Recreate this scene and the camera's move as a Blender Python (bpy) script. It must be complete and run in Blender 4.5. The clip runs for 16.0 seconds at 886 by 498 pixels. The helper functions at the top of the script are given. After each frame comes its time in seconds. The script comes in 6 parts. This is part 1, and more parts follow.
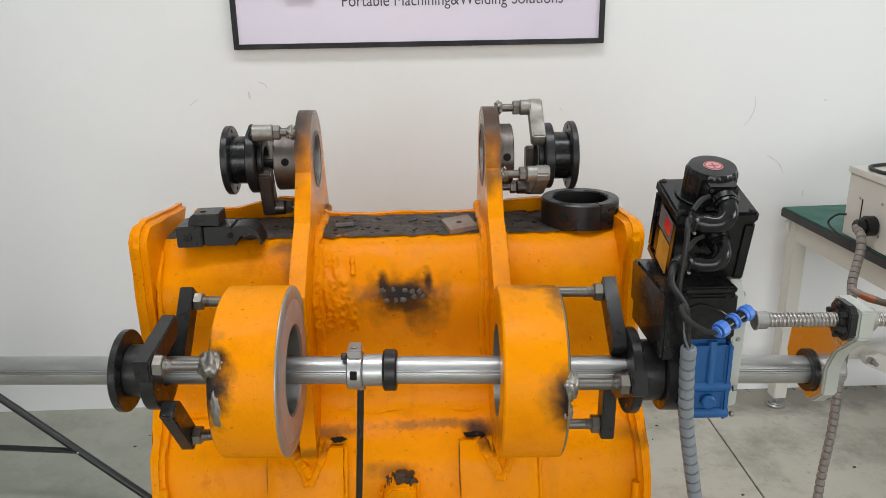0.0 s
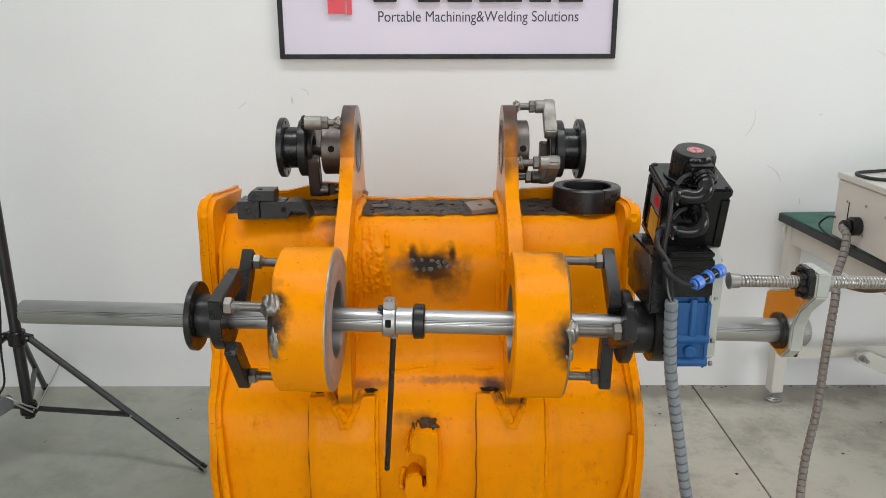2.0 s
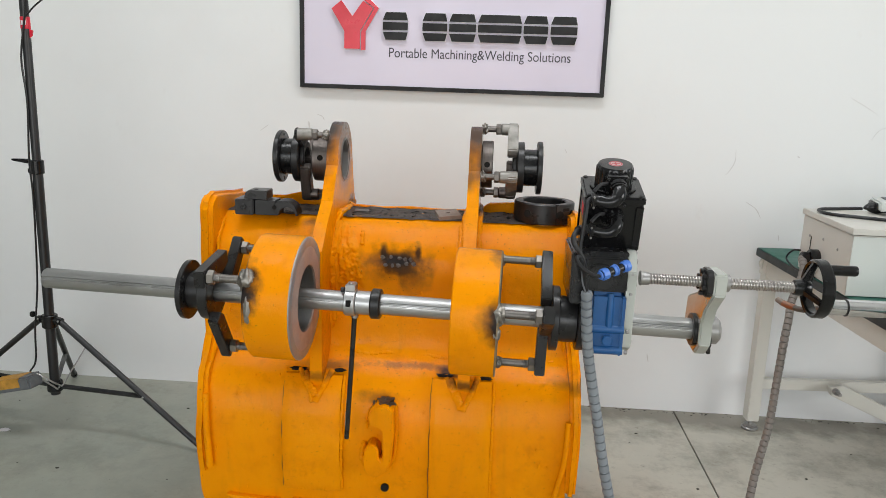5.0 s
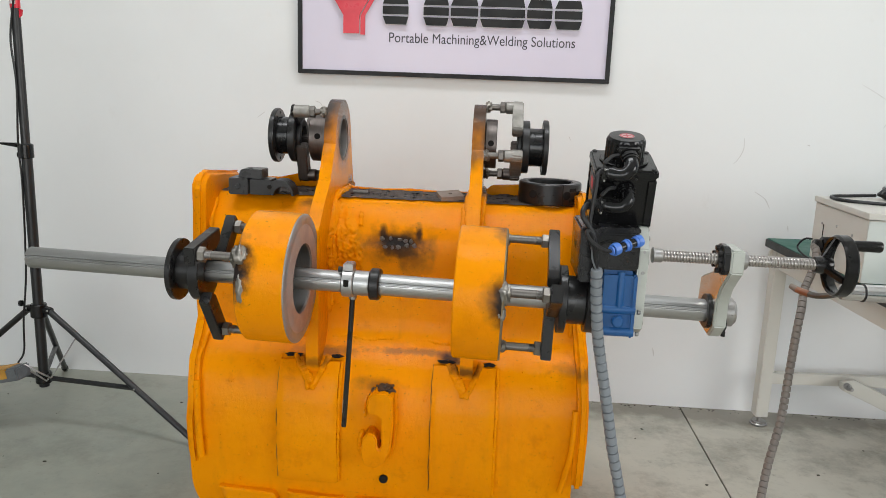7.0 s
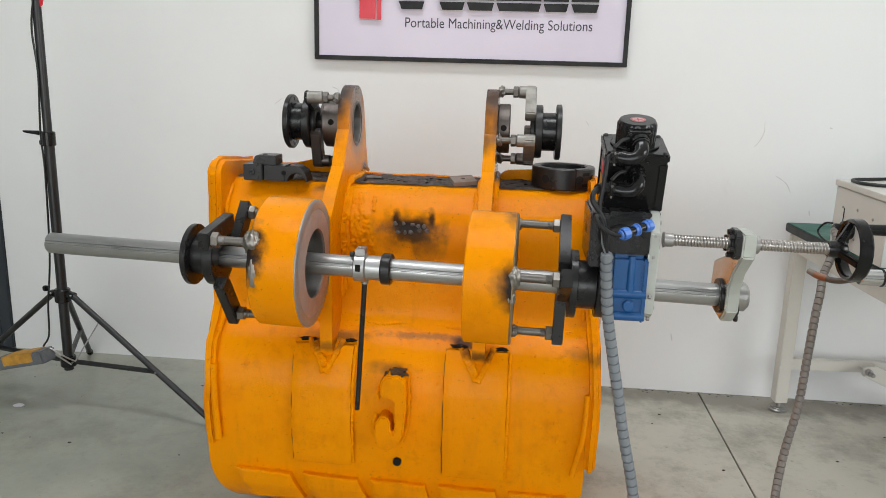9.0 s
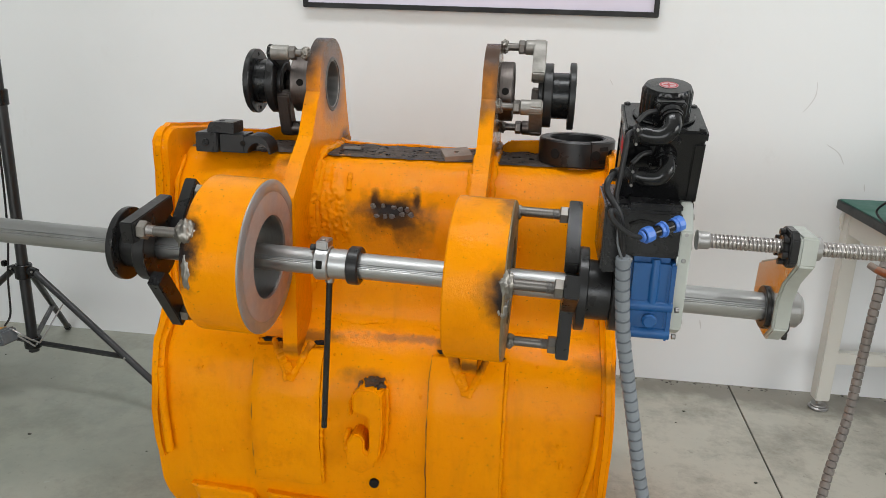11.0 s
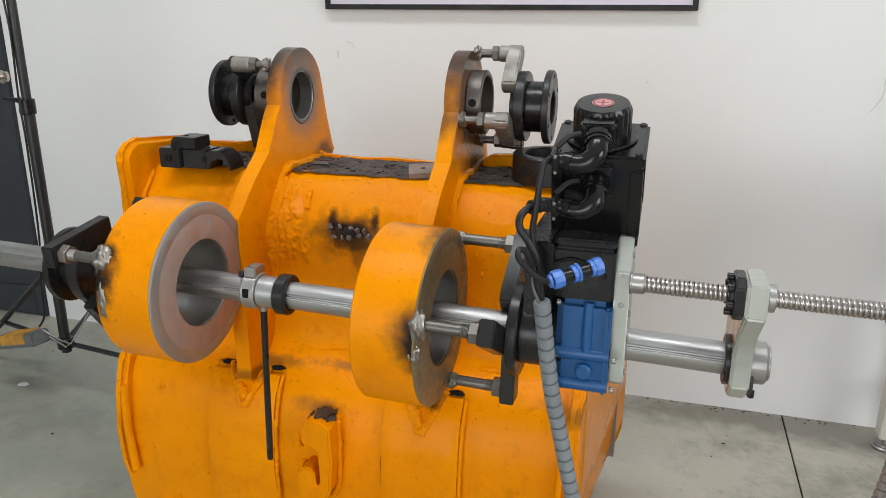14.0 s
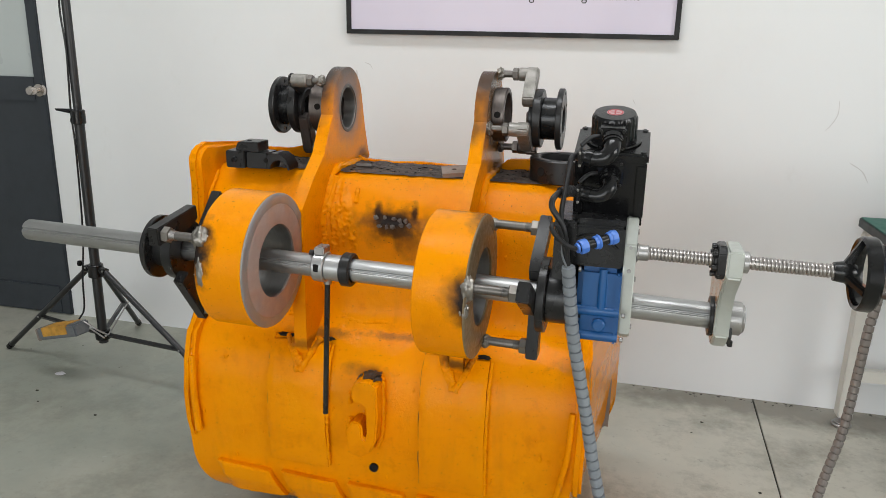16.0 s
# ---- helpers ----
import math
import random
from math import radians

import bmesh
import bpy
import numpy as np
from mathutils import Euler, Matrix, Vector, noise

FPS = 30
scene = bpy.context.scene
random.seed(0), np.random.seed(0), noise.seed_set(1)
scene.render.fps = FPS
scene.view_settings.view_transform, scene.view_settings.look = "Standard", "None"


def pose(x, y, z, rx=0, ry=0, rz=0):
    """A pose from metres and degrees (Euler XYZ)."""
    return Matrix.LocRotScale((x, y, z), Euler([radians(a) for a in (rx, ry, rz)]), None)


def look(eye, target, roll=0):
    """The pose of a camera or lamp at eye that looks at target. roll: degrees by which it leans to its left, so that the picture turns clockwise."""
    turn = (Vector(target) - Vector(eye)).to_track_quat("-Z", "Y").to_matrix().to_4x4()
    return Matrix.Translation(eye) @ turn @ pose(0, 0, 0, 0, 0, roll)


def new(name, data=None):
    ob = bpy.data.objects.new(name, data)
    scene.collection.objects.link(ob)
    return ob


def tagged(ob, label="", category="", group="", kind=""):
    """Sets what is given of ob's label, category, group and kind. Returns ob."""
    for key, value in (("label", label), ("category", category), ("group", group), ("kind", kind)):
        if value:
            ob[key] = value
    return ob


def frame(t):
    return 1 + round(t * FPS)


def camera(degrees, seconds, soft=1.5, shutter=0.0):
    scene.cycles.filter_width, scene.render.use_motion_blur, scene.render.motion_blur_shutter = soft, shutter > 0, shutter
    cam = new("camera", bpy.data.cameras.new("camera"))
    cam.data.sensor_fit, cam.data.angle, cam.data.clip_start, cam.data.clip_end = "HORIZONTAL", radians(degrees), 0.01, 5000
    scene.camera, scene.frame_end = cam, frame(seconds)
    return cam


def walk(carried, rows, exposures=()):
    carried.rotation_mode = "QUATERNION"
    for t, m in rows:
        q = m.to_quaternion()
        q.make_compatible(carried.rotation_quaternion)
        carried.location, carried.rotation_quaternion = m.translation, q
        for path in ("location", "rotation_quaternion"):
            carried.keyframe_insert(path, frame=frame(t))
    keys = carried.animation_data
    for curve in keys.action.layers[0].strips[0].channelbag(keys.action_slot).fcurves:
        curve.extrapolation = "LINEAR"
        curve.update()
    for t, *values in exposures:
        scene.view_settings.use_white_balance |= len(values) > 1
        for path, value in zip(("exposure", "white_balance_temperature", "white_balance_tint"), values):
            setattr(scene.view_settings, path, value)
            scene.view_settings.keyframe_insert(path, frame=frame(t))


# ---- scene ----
cam = camera(60.4, 16.0, soft=0.75)
PATH = [
    (0, (-0.074, -1.443, 1.462), (-0.023, 0.46, 0.849), -1.0),
    (0.5, (-0.068, -1.482, 1.459), (-0.032, 0.427, 0.862), -0.9),
    (1, (-0.069, -1.533, 1.451), (-0.043, 0.38, 0.868), -0.8),
    (1.5, (-0.075, -1.619, 1.441), (-0.058, 0.299, 0.873), -0.5),
    (2, (-0.09, -1.703, 1.428), (-0.088, 0.22, 0.876), -0.1),
    (2.5, (-0.069, -1.78, 1.431), (-0.091, 0.147, 0.897), 0.5),
    (3, (0.033, -1.853, 1.428), (-0.026, 0.079, 0.913), 0.9),
    (3.5, (0.115, -1.936, 1.419), (0.019, 0.001, 0.927), 1.3),
    (4, (0.139, -1.979, 1.408), (0.015, -0.038, 0.942), 1.5),
    (6.5, (0.115, -1.905, 1.313), (-0.006, 0.047, 0.894), 2.3),
    (7, (0.121, -1.895, 1.295), (-0.005, 0.057, 0.878), 2.1),
    (7.5, (0.131, -1.887, 1.284), (-0.007, 0.065, 0.87), 2.0),
    (8, (0.137, -1.895, 1.28), (-0.018, 0.054, 0.861), 1.8),
    (8.5, (0.142, -1.902, 1.281), (-0.029, 0.043, 0.85), 1.6),
    (9, (0.151, -1.899, 1.295), (-0.036, 0.039, 0.84), 1.6),
    (11.5, (0.248, -1.459, 1.299), (-0.045, 0.429, 0.708), 1.8),
    (12, (0.343, -1.38, 1.307), (-0.017, 0.494, 0.709), 1.6),
    (12.5, (0.416, -1.323, 1.309), (-0.017, 0.534, 0.707), 1.2),
    (13, (0.456, -1.306, 1.317), (-0.036, 0.536, 0.712), 0.7),
    (13.5, (0.475, -1.329, 1.326), (-0.05, 0.504, 0.721), 0.4),
    (14, (0.482, -1.362, 1.335), (-0.051, 0.469, 0.73), 0.2),
    (14.5, (0.48, -1.4, 1.34), (-0.044, 0.435, 0.739), 0.3),
    (15, (0.448, -1.489, 1.348), (-0.059, 0.353, 0.758), 0.5),
    (15.5, (0.428, -1.603, 1.349), (-0.059, 0.25, 0.776), 0.8),
    (16, (0.438, -1.685, 1.344), (-0.033, 0.18, 0.793), 1.1),
]
walk(cam, [(t, look(eye, target, roll)) for t, eye, target, roll in PATH])

# ---- world and light ----
WALL_Y = 1.2
world = bpy.data.worlds.new("sky")
scene.world = world
world.use_nodes = True
wn = world.node_tree
sky = wn.nodes.new("ShaderNodeTexSky")
sky.sky_type = "NISHITA"
sky.sun_disc = False
sky.sun_elevation, sky.sun_rotation = radians(45), radians(160)
wn.links.new(sky.outputs[0], wn.nodes["Background"].inputs[0])
wn.nodes["Background"].inputs[1].default_value = 0.1


def area(name, eye, target, sx, sy, watts, colour):
    lamp = bpy.data.lights.new(name, "AREA")
    lamp.shape, lamp.size, lamp.size_y, lamp.energy, lamp.color = "RECTANGLE", sx, sy, watts, colour
    ob = new(name, lamp)
    ob.matrix_world = look(eye, target)
    return ob


# daylight through the window band behind the camera and the one on the side
area("side_window_light", (4.9, -2.5, 2.2), (0.9, -1.0, 0.2), 2.6, 2.0, 104, (1.0, 0.985, 0.95))
area("window_light", (-0.7, -5.9, 1.5), (-0.5, 0, 0.9), 4.4, 2.2, 110, (0.95, 0.98, 1.0))
# the overhead source is unseen; a skylight is assumed for it
area("skylight", (-0.2, -0.55, 4.19), (-0.2, -0.55, 0), 2.8, 0.6, 64, (0.965, 0.985, 1.0))


# ---- materials ----
class Mat:
    """A node material in the making: a principled surface, fed by small chains of nodes."""

    def __init__(self, name, colour=(0.5, 0.5, 0.5), rough=0.5, metal=0.0, spec=0.5):
        self.m = bpy.data.materials.new(name)
        self.m.use_nodes = True
        self.t = self.m.node_tree
        self.b = self.t.nodes["Principled BSDF"]
        self.b.inputs["Base Color"].default_value = (*colour, 1)
        self.b.inputs["Roughness"].default_value = rough
        self.b.inputs["Metallic"].default_value = metal
        self.b.inputs["Specular IOR Level"].default_value = spec
        self.colour = None
        self.first = (*colour, 1)
        self.pos = self.n("ShaderNodeNewGeometry").outputs["Position"]

    def n(self, kind):
        return self.t.nodes.new(kind)

    def link(self, a, b):
        self.t.links.new(a, b)

    def object_space(self):
        self.pos = self.n("ShaderNodeTexCoord").outputs["Object"]
        return self

    def noise(self, scale, detail=4, rough=0.6, stretch=None, shift=None):
        node = self.n("ShaderNodeTexNoise")
        node.inputs["Scale"].default_value, node.inputs["Detail"].default_value = scale, detail
        node.inputs["Roughness"].default_value = rough
        p = self.pos
        if stretch or shift:
            mp = self.n("ShaderNodeMapping")
            self.link(p, mp.inputs[0])
            if stretch:
                mp.inputs["Scale"].default_value = stretch
            if shift:
                mp.inputs["Location"].default_value = shift
            p = mp.outputs[0]
        self.link(p, node.inputs["Vector"])
        return node.outputs[0]

    def ramp(self, value, lo, hi, a=0.0, b=1.0):
        r = self.n("ShaderNodeMapRange")
        r.inputs["From Min"].default_value, r.inputs["From Max"].default_value = lo, hi
        r.inputs["To Min"].default_value, r.inputs["To Max"].default_value = a, b
        self.link(value, r.inputs[0])
        return r.outputs[0]

    def math(self, op, a, b):
        node = self.n("ShaderNodeMath")
        node.operation = op
        for s, v in zip(node.inputs, (a, b)):
            if isinstance(v, (int, float)):
                s.default_value = v
            else:
                self.link(v, s)
        return node.outputs[0]

    def mix(self, mask, colour, amount=1.0):
        """Lays colour over what is there, where mask is high."""
        node = self.n("ShaderNodeMix")
        node.data_type = "RGBA"
        if self.colour is None:
            node.inputs[6].default_value = self.first
        else:
            self.link(self.colour, node.inputs[6])
        node.inputs[7].default_value = (*colour, 1)
        self.link(self.math("MULTIPLY", mask, amount), node.inputs[0])
        self.colour = node.outputs[2]
        self.link(self.colour, self.b.inputs["Base Color"])
        return self

    def rough(self, mask, lo, hi, a, b):
        self.link(self.ramp(mask, lo, hi, a, b), self.b.inputs["Roughness"])
        return self

    def metal(self, mask):
        self.link(mask, self.b.inputs["Metallic"])
        return self

    def bump(self, height, strength=0.3, distance=0.002):
        node = self.n("ShaderNodeBump")
        node.inputs["Strength"].default_value, node.inputs["Distance"].default_value = strength, distance
        self.link(height, node.inputs["Height"])
        old = self.b.inputs["Normal"].links
        if old:
            self.link(old[0].from_socket, node.inputs["Normal"])
        self.link(node.outputs[0], self.b.inputs["Normal"])
        return self

    def blob(self, centre, size, wobble=0.35, scale=30):
        """A soft spot of that half size round centre, with a ragged edge."""
        sub = self.n("ShaderNodeVectorMath")
        sub.operation = "SUBTRACT"
        self.link(self.pos, sub.inputs[0])
        sub.inputs[1].default_value = centre
        div = self.n("ShaderNodeVectorMath")
        div.operation = "DIVIDE"
        self.link(sub.outputs[0], div.inputs[0])
        div.inputs[1].default_value = size
        ln = self.n("ShaderNodeVectorMath")
        ln.operation = "LENGTH"
        self.link(div.outputs[0], ln.inputs[0])
        w = self.math("MULTIPLY", self.math("SUBTRACT", self.noise(scale, 5), 0.5), wobble * 4)
        return self.ramp(self.math("ADD", ln.outputs["Value"], w), 1.0, 0.35)


def orange_paint(name, scorch=(), chips=0.73, streaks=True, chipped=()):
    o = Mat(name, (0.87, 0.280, 0.0003), 0.3, 0.0, 0.09)
    o.mix(o.ramp(o.noise(3.2, 5), 0.4, 0.7), (0.90, 0.325, 0.0006), 0.8)
    o.mix(o.ramp(o.noise(11, 6, 0.7, shift=(3, 1, 7)), 0.52, 0.75), (0.66, 0.185, 0.0006), 0.5)
    if streaks:
        o.mix(o.ramp(o.noise(7, 4, stretch=(3.5, 3.5, 0.5), shift=(9, 2, 1)), 0.58, 0.8), (0.55, 0.19, 0.006), 0.4)
    o.mix(o.ramp(o.noise(60, 3, shift=(5, 5, 0)), chips + 0.07, chips + 0.1), (0.05, 0.035, 0.02), 0.9)
    o.mix(o.ramp(o.noise(26, 6, 0.75, shift=(1, 7, 2)), chips + 0.04, chips + 0.12), (0.16, 0.075, 0.02), 0.8)
    o.mix(o.ramp(o.noise(210, 2, 0.5, shift=(6, 2, 8)), 0.70, 0.74), (0.10, 0.04, 0.006), 0.8)
    o.mix(o.ramp(o.noise(5, 7, 0.8, shift=(2, 6, 4)), 0.57, 0.66), (0.64, 0.18, 0.0008), 0.6)
    for centre, size, colour, amount, *ragged in scorch:
        o.mix(o.blob(centre, size, *ragged), colour, amount)
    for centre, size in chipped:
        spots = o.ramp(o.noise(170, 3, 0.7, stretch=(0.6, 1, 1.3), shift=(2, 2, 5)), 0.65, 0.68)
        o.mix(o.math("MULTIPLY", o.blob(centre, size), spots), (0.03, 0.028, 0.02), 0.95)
    o.rough(o.noise(14, 6, 0.7), 0.35, 0.7, 0.06, 0.18)
    o.bump(o.noise(9, 3), 0.35, 0.008).bump(o.noise(34, 6, 0.72, stretch=(1.0, 1.0, 0.8)), 0.75, 0.0034).bump(o.ramp(o.noise(190, 2, shift=(4, 4, 4)), 0.62, 0.72), 0.35, 0.0008)
    return o.m


SOOT, BROWN = (0.012, 0.010, 0.010), (0.16, 0.07, 0.015)
m_shell = orange_paint("bucket_paint", [
    ((-0.125, 0.015, 0.885), (0.12, 0.3, 0.06), (0.22, 0.08, 0.006), 0.75),
    ((-0.120, 0.015, 0.894), (0.088, 0.3, 0.038), (0.05, 0.026, 0.012), 0.85, 0.25),
    ((-0.075, 0.015, 0.85), (0.06, 0.3, 0.05), (0.2, 0.075, 0.008), 0.6),
    ((-0.118, 0.015, 0.897), (0.066, 0.3, 0.022), SOOT, 0.92, 0.3, 70),
    ((-0.160, 0.015, 0.918), (0.014, 0.3, 0.03), SOOT, 0.9),
    ((-0.066, 0.015, 0.918), (0.014, 0.3, 0.03), SOOT, 0.9),
    ((-0.105, 0.015, 0.872), (0.06, 0.3, 0.02), (0.05, 0.025, 0.01), 0.7, 0.25, 60),
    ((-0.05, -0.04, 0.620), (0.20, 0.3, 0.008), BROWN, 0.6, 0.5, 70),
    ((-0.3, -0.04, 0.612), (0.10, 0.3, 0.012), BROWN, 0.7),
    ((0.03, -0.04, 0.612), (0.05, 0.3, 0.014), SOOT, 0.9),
    ((0.36, 0.0, 0.6), (0.08, 0.3, 0.02), BROWN, 0.6),
    ((-0.15, -0.1, 0.55), (0.07, 0.3, 0.02), BROWN, 0.6),
    ((-0.36, 0.06, 0.985), (0.05, 0.06, 0.02), SOOT, 0.7),
    ((-0.34, 0.05, 0.955), (0.03, 0.1, 0.06), BROWN, 0.6),
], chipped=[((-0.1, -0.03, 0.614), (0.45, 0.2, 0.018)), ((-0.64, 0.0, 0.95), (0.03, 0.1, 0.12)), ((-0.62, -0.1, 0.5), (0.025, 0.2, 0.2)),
            ((-0.14, 0.09, 0.992), (0.5, 0.03, 0.02)), ((-0.14, -0.09, 0.24), (0.5, 0.2, 0.02))])
m_boss = orange_paint("boss_paint", [
    ((0.15, -0.36, 0.860), (0.055, 0.1, 0.07), (0.16, 0.07, 0.012), 0.85, 0.2),
    ((0.150, -0.365, 0.860), (0.036, 0.09, 0.064), SOOT, 0.97, 0.25),
    ((0.152, -0.21, 0.702), (0.03, 0.05, 0.018), SOOT, 0.9),
    ((-0.418, -0.35, 0.90), (0.046, 0.08, 0.085), (0.05, 0.028, 0.012), 0.95),
    ((-0.418, -0.35, 0.895), (0.034, 0.07, 0.07), SOOT, 0.95),
    ((-0.418, -0.18, 0.715), (0.03, 0.06, 0.03), SOOT, 0.9),
    ((0.15, -0.2, 0.985), (0.03, 0.12, 0.04), (0.12, 0.07, 0.03), 0.8),
    ((0.11, -0.20, 0.99), (0.06, 0.04, 0.012), (0.22, 0.11, 0.03), 0.7),
], 0.74, False, [((-0.375, -0.27, 0.975), (0.035, 0.05, 0.04)), ((0.12, -0.24, 0.985), (0.06, 0.04, 0.03)), ((-0.33, -0.11, 0.95), (0.03, 0.05, 0.06))])
m_ear = orange_paint("ear_paint", [
    ((-0.338, 0.11, 1.25), (0.05, 0.22, 0.17), (0.03, 0.028, 0.026), 0.97, 0.1),
    ((-0.315, 0.19, 1.285), (0.12, 0.2, 0.13), (0.07, 0.06, 0.056), 0.97, 0.1),
    ((-0.300, 0.205, 1.165), (0.018, 0.125, 0.128), (0.17, 0.135, 0.12), 0.95, 0.08),
    ((-0.30, 0.2, 1.147), (0.014, 0.09, 0.09), (0.36, 0.25, 0.20), 0.6, 0.1),
    ((0.075, 0.12, 1.28), (0.09, 0.24, 0.18), (0.06, 0.045, 0.04), 0.97, 0.1),
    ((0.094, 0.18, 1.14), (0.02, 0.17, 0.15), (0.08, 0.06, 0.045), 0.95, 0.12),
    ((0.06, 0.07, 1.13), (0.03, 0.06, 0.06), (0.10, 0.05, 0.015), 0.75, 0.15),
    ((0.092, 0.24, 1.02), (0.03, 0.12, 0.05), (0.10, 0.055, 0.02), 0.85, 0.2),
    ((-0.3, 0.3, 1.01), (0.03, 0.06, 0.03), (0.12, 0.06, 0.02), 0.8, 0.2),
    ((-0.31, -0.08, 0.60), (0.07, 0.1, 0.02), (0.1, 0.04, 0.01), 0.6, 0.3),
    ((0.07, -0.08, 0.60), (0.07, 0.1, 0.02), (0.05, 0.025, 0.01), 0.8, 0.3),
], 0.74, False, [((-0.318, 0.02, 1.03), (0.03, 0.1, 0.09)), ((0.07, 0.03, 1.03), (0.03, 0.1, 0.09)), ((-0.31, 0.3, 1.02), (0.04, 0.08, 0.04))])
m_wear = orange_paint("wear_plate_paint", [], 0.74)


def grime():
    g = Mat("deck_grime", (0.075, 0.058, 0.047), 0.7)
    g.mix(g.ramp(g.noise(14, 6, 0.7), 0.5, 0.62), (0.022, 0.018, 0.016), 0.9)
    g.mix(g.ramp(g.noise(22, 6, 0.7, shift=(3, 3, 3)), 0.62, 0.70), (0.62, 0.24, 0.02), 0.9)
    g.mix(g.ramp(g.noise(160, 3), 0.6, 0.7), (0.25, 0.22, 0.2), 0.5)
    g.rough(g.noise(40), 0.3, 0.7, 0.5, 0.95)
    g.bump(g.noise(26, 6, 0.75), 0.8, 0.006).bump(g.noise(110, 5, 0.7), 0.8, 0.003)
    return g.m


def machined(name, colour, rough, along=(1, 60, 60), dark=0.5, metal=1.0):
    s = Mat(name, colour, rough, metal).object_space()
    s.mix(s.ramp(s.noise(6, 5), 0.45, 0.75), tuple(c * dark for c in colour), 0.6)
    s.rough(s.noise(14, 4, stretch=along), 0.3, 0.7, rough * 0.7, min(1, rough * 1.5))
    s.bump(s.noise(20, 3, stretch=along), 0.05, 0.0005)
    return s.m


def black_metal(name, colour=(0.012, 0.012, 0.0125), rough=0.3, wear=0.35):
    b = Mat(name, colour, rough, 0.0, 0.4).object_space()
    b.mix(b.ramp(b.noise(12, 5), 0.5, 0.75), tuple(c * 1.6 for c in colour), 0.6)
    b.mix(b.ramp(b.noise(150, 3), 0.7, 0.76), (0.10, 0.09, 0.085), wear)
    b.rough(b.noise(25, 4), 0.3, 0.7, rough * 0.7, rough * 1.4)
    b.bump(b.noise(240, 3), 0.1, 0.0004)
    return b.m


m_deck = grime()
m_bar = machined("ground_steel", (0.46, 0.46, 0.455), 0.40, (1, 6, 6), 0.88)
m_steel = machined("bare_steel", (0.42, 0.41, 0.40), 0.38, (1, 12, 12), 0.55)
m_face = machined("turned_steel_face", (0.40, 0.31, 0.275), 0.55, (40, 2, 2), 0.86, 0.55)
m_chamfer = machined("dull_turned_edge", (0.36, 0.36, 0.365), 0.45, (40, 2, 2), 0.75, 0.75)
m_bore = machined("bored_steel", (0.33, 0.325, 0.32), 0.4, (12, 2, 2), 0.6)
m_bolt = machined("brown_bolt_steel", (0.27, 0.25, 0.225), 0.42, (8, 8, 8), 0.6)
m_scorched = machined("scorched_steel_face", (0.27, 0.20, 0.115), 0.5, (12, 6, 6), 0.4, 0.6)
m_bush = machined("bushing_steel", (0.15, 0.13, 0.12), 0.45, (12, 2, 2), 0.5)
m_stud = machined("stud_steel", (0.20, 0.185, 0.17), 0.42, (60, 2, 2), 0.5)
m_nickel = machined("nickel_casting", (0.33, 0.315, 0.29), 0.55, (3, 3, 3), 0.6)
m_alu = machined("anodised_aluminium", (0.52, 0.54, 0.50), 0.42, (4, 4, 4), 0.9, 0.55)
m_alu_face = machined("milled_aluminium_face", (0.62, 0.60, 0.56), 0.2, (30, 2, 2), 0.85)
m_screw = machined("oiled_screw_steel", (0.46, 0.43, 0.41), 0.28, (30, 4, 4), 0.6)
m_chrome = Mat("chrome", (0.75, 0.75, 0.76), 0.12, 1.0).m
m_weld = machined("weld_metal", (0.33, 0.31, 0.28), 0.38, (30, 30, 30), 0.2)
m_black = black_metal("blackened_steel", (0.014, 0.0135, 0.0135), 0.32, 0.6)
m_black_soft = black_metal("black_painted_casting", (0.007, 0.007, 0.0075), 0.24)
m_motor = black_metal("black_motor_enamel", (0.006, 0.006, 0.0065), 0.22, 0.15)
m_plastic = black_metal("black_plastic", (0.007, 0.007, 0.0075), 0.2, 0.1)
m_rubber = black_metal("black_cable_rubber", (0.012, 0.012, 0.013), 0.4, 0.1)
m_handwheel = black_metal("handwheel_resin", (0.006, 0.006, 0.006), 0.22, 0.1)


def blue_paint():
    b = Mat("blue_hammered_paint", (0.008, 0.082, 0.25), 0.4).object_space()
    b.mix(b.ramp(b.noise(18, 5), 0.45, 0.75), (0.012, 0.115, 0.32), 0.6)
    b.mix(b.ramp(b.noise(70, 4), 0.68, 0.75), (0.01, 0.04, 0.1), 0.7)
    b.rough(b.noise(30), 0.3, 0.7, 0.28, 0.5)
    b.bump(b.noise(120, 3), 0.2, 0.0008)
    return b.m


m_blue = blue_paint()
m_lightblue = Mat("blue_plastic", (0.06, 0.18, 0.58), 0.35).m


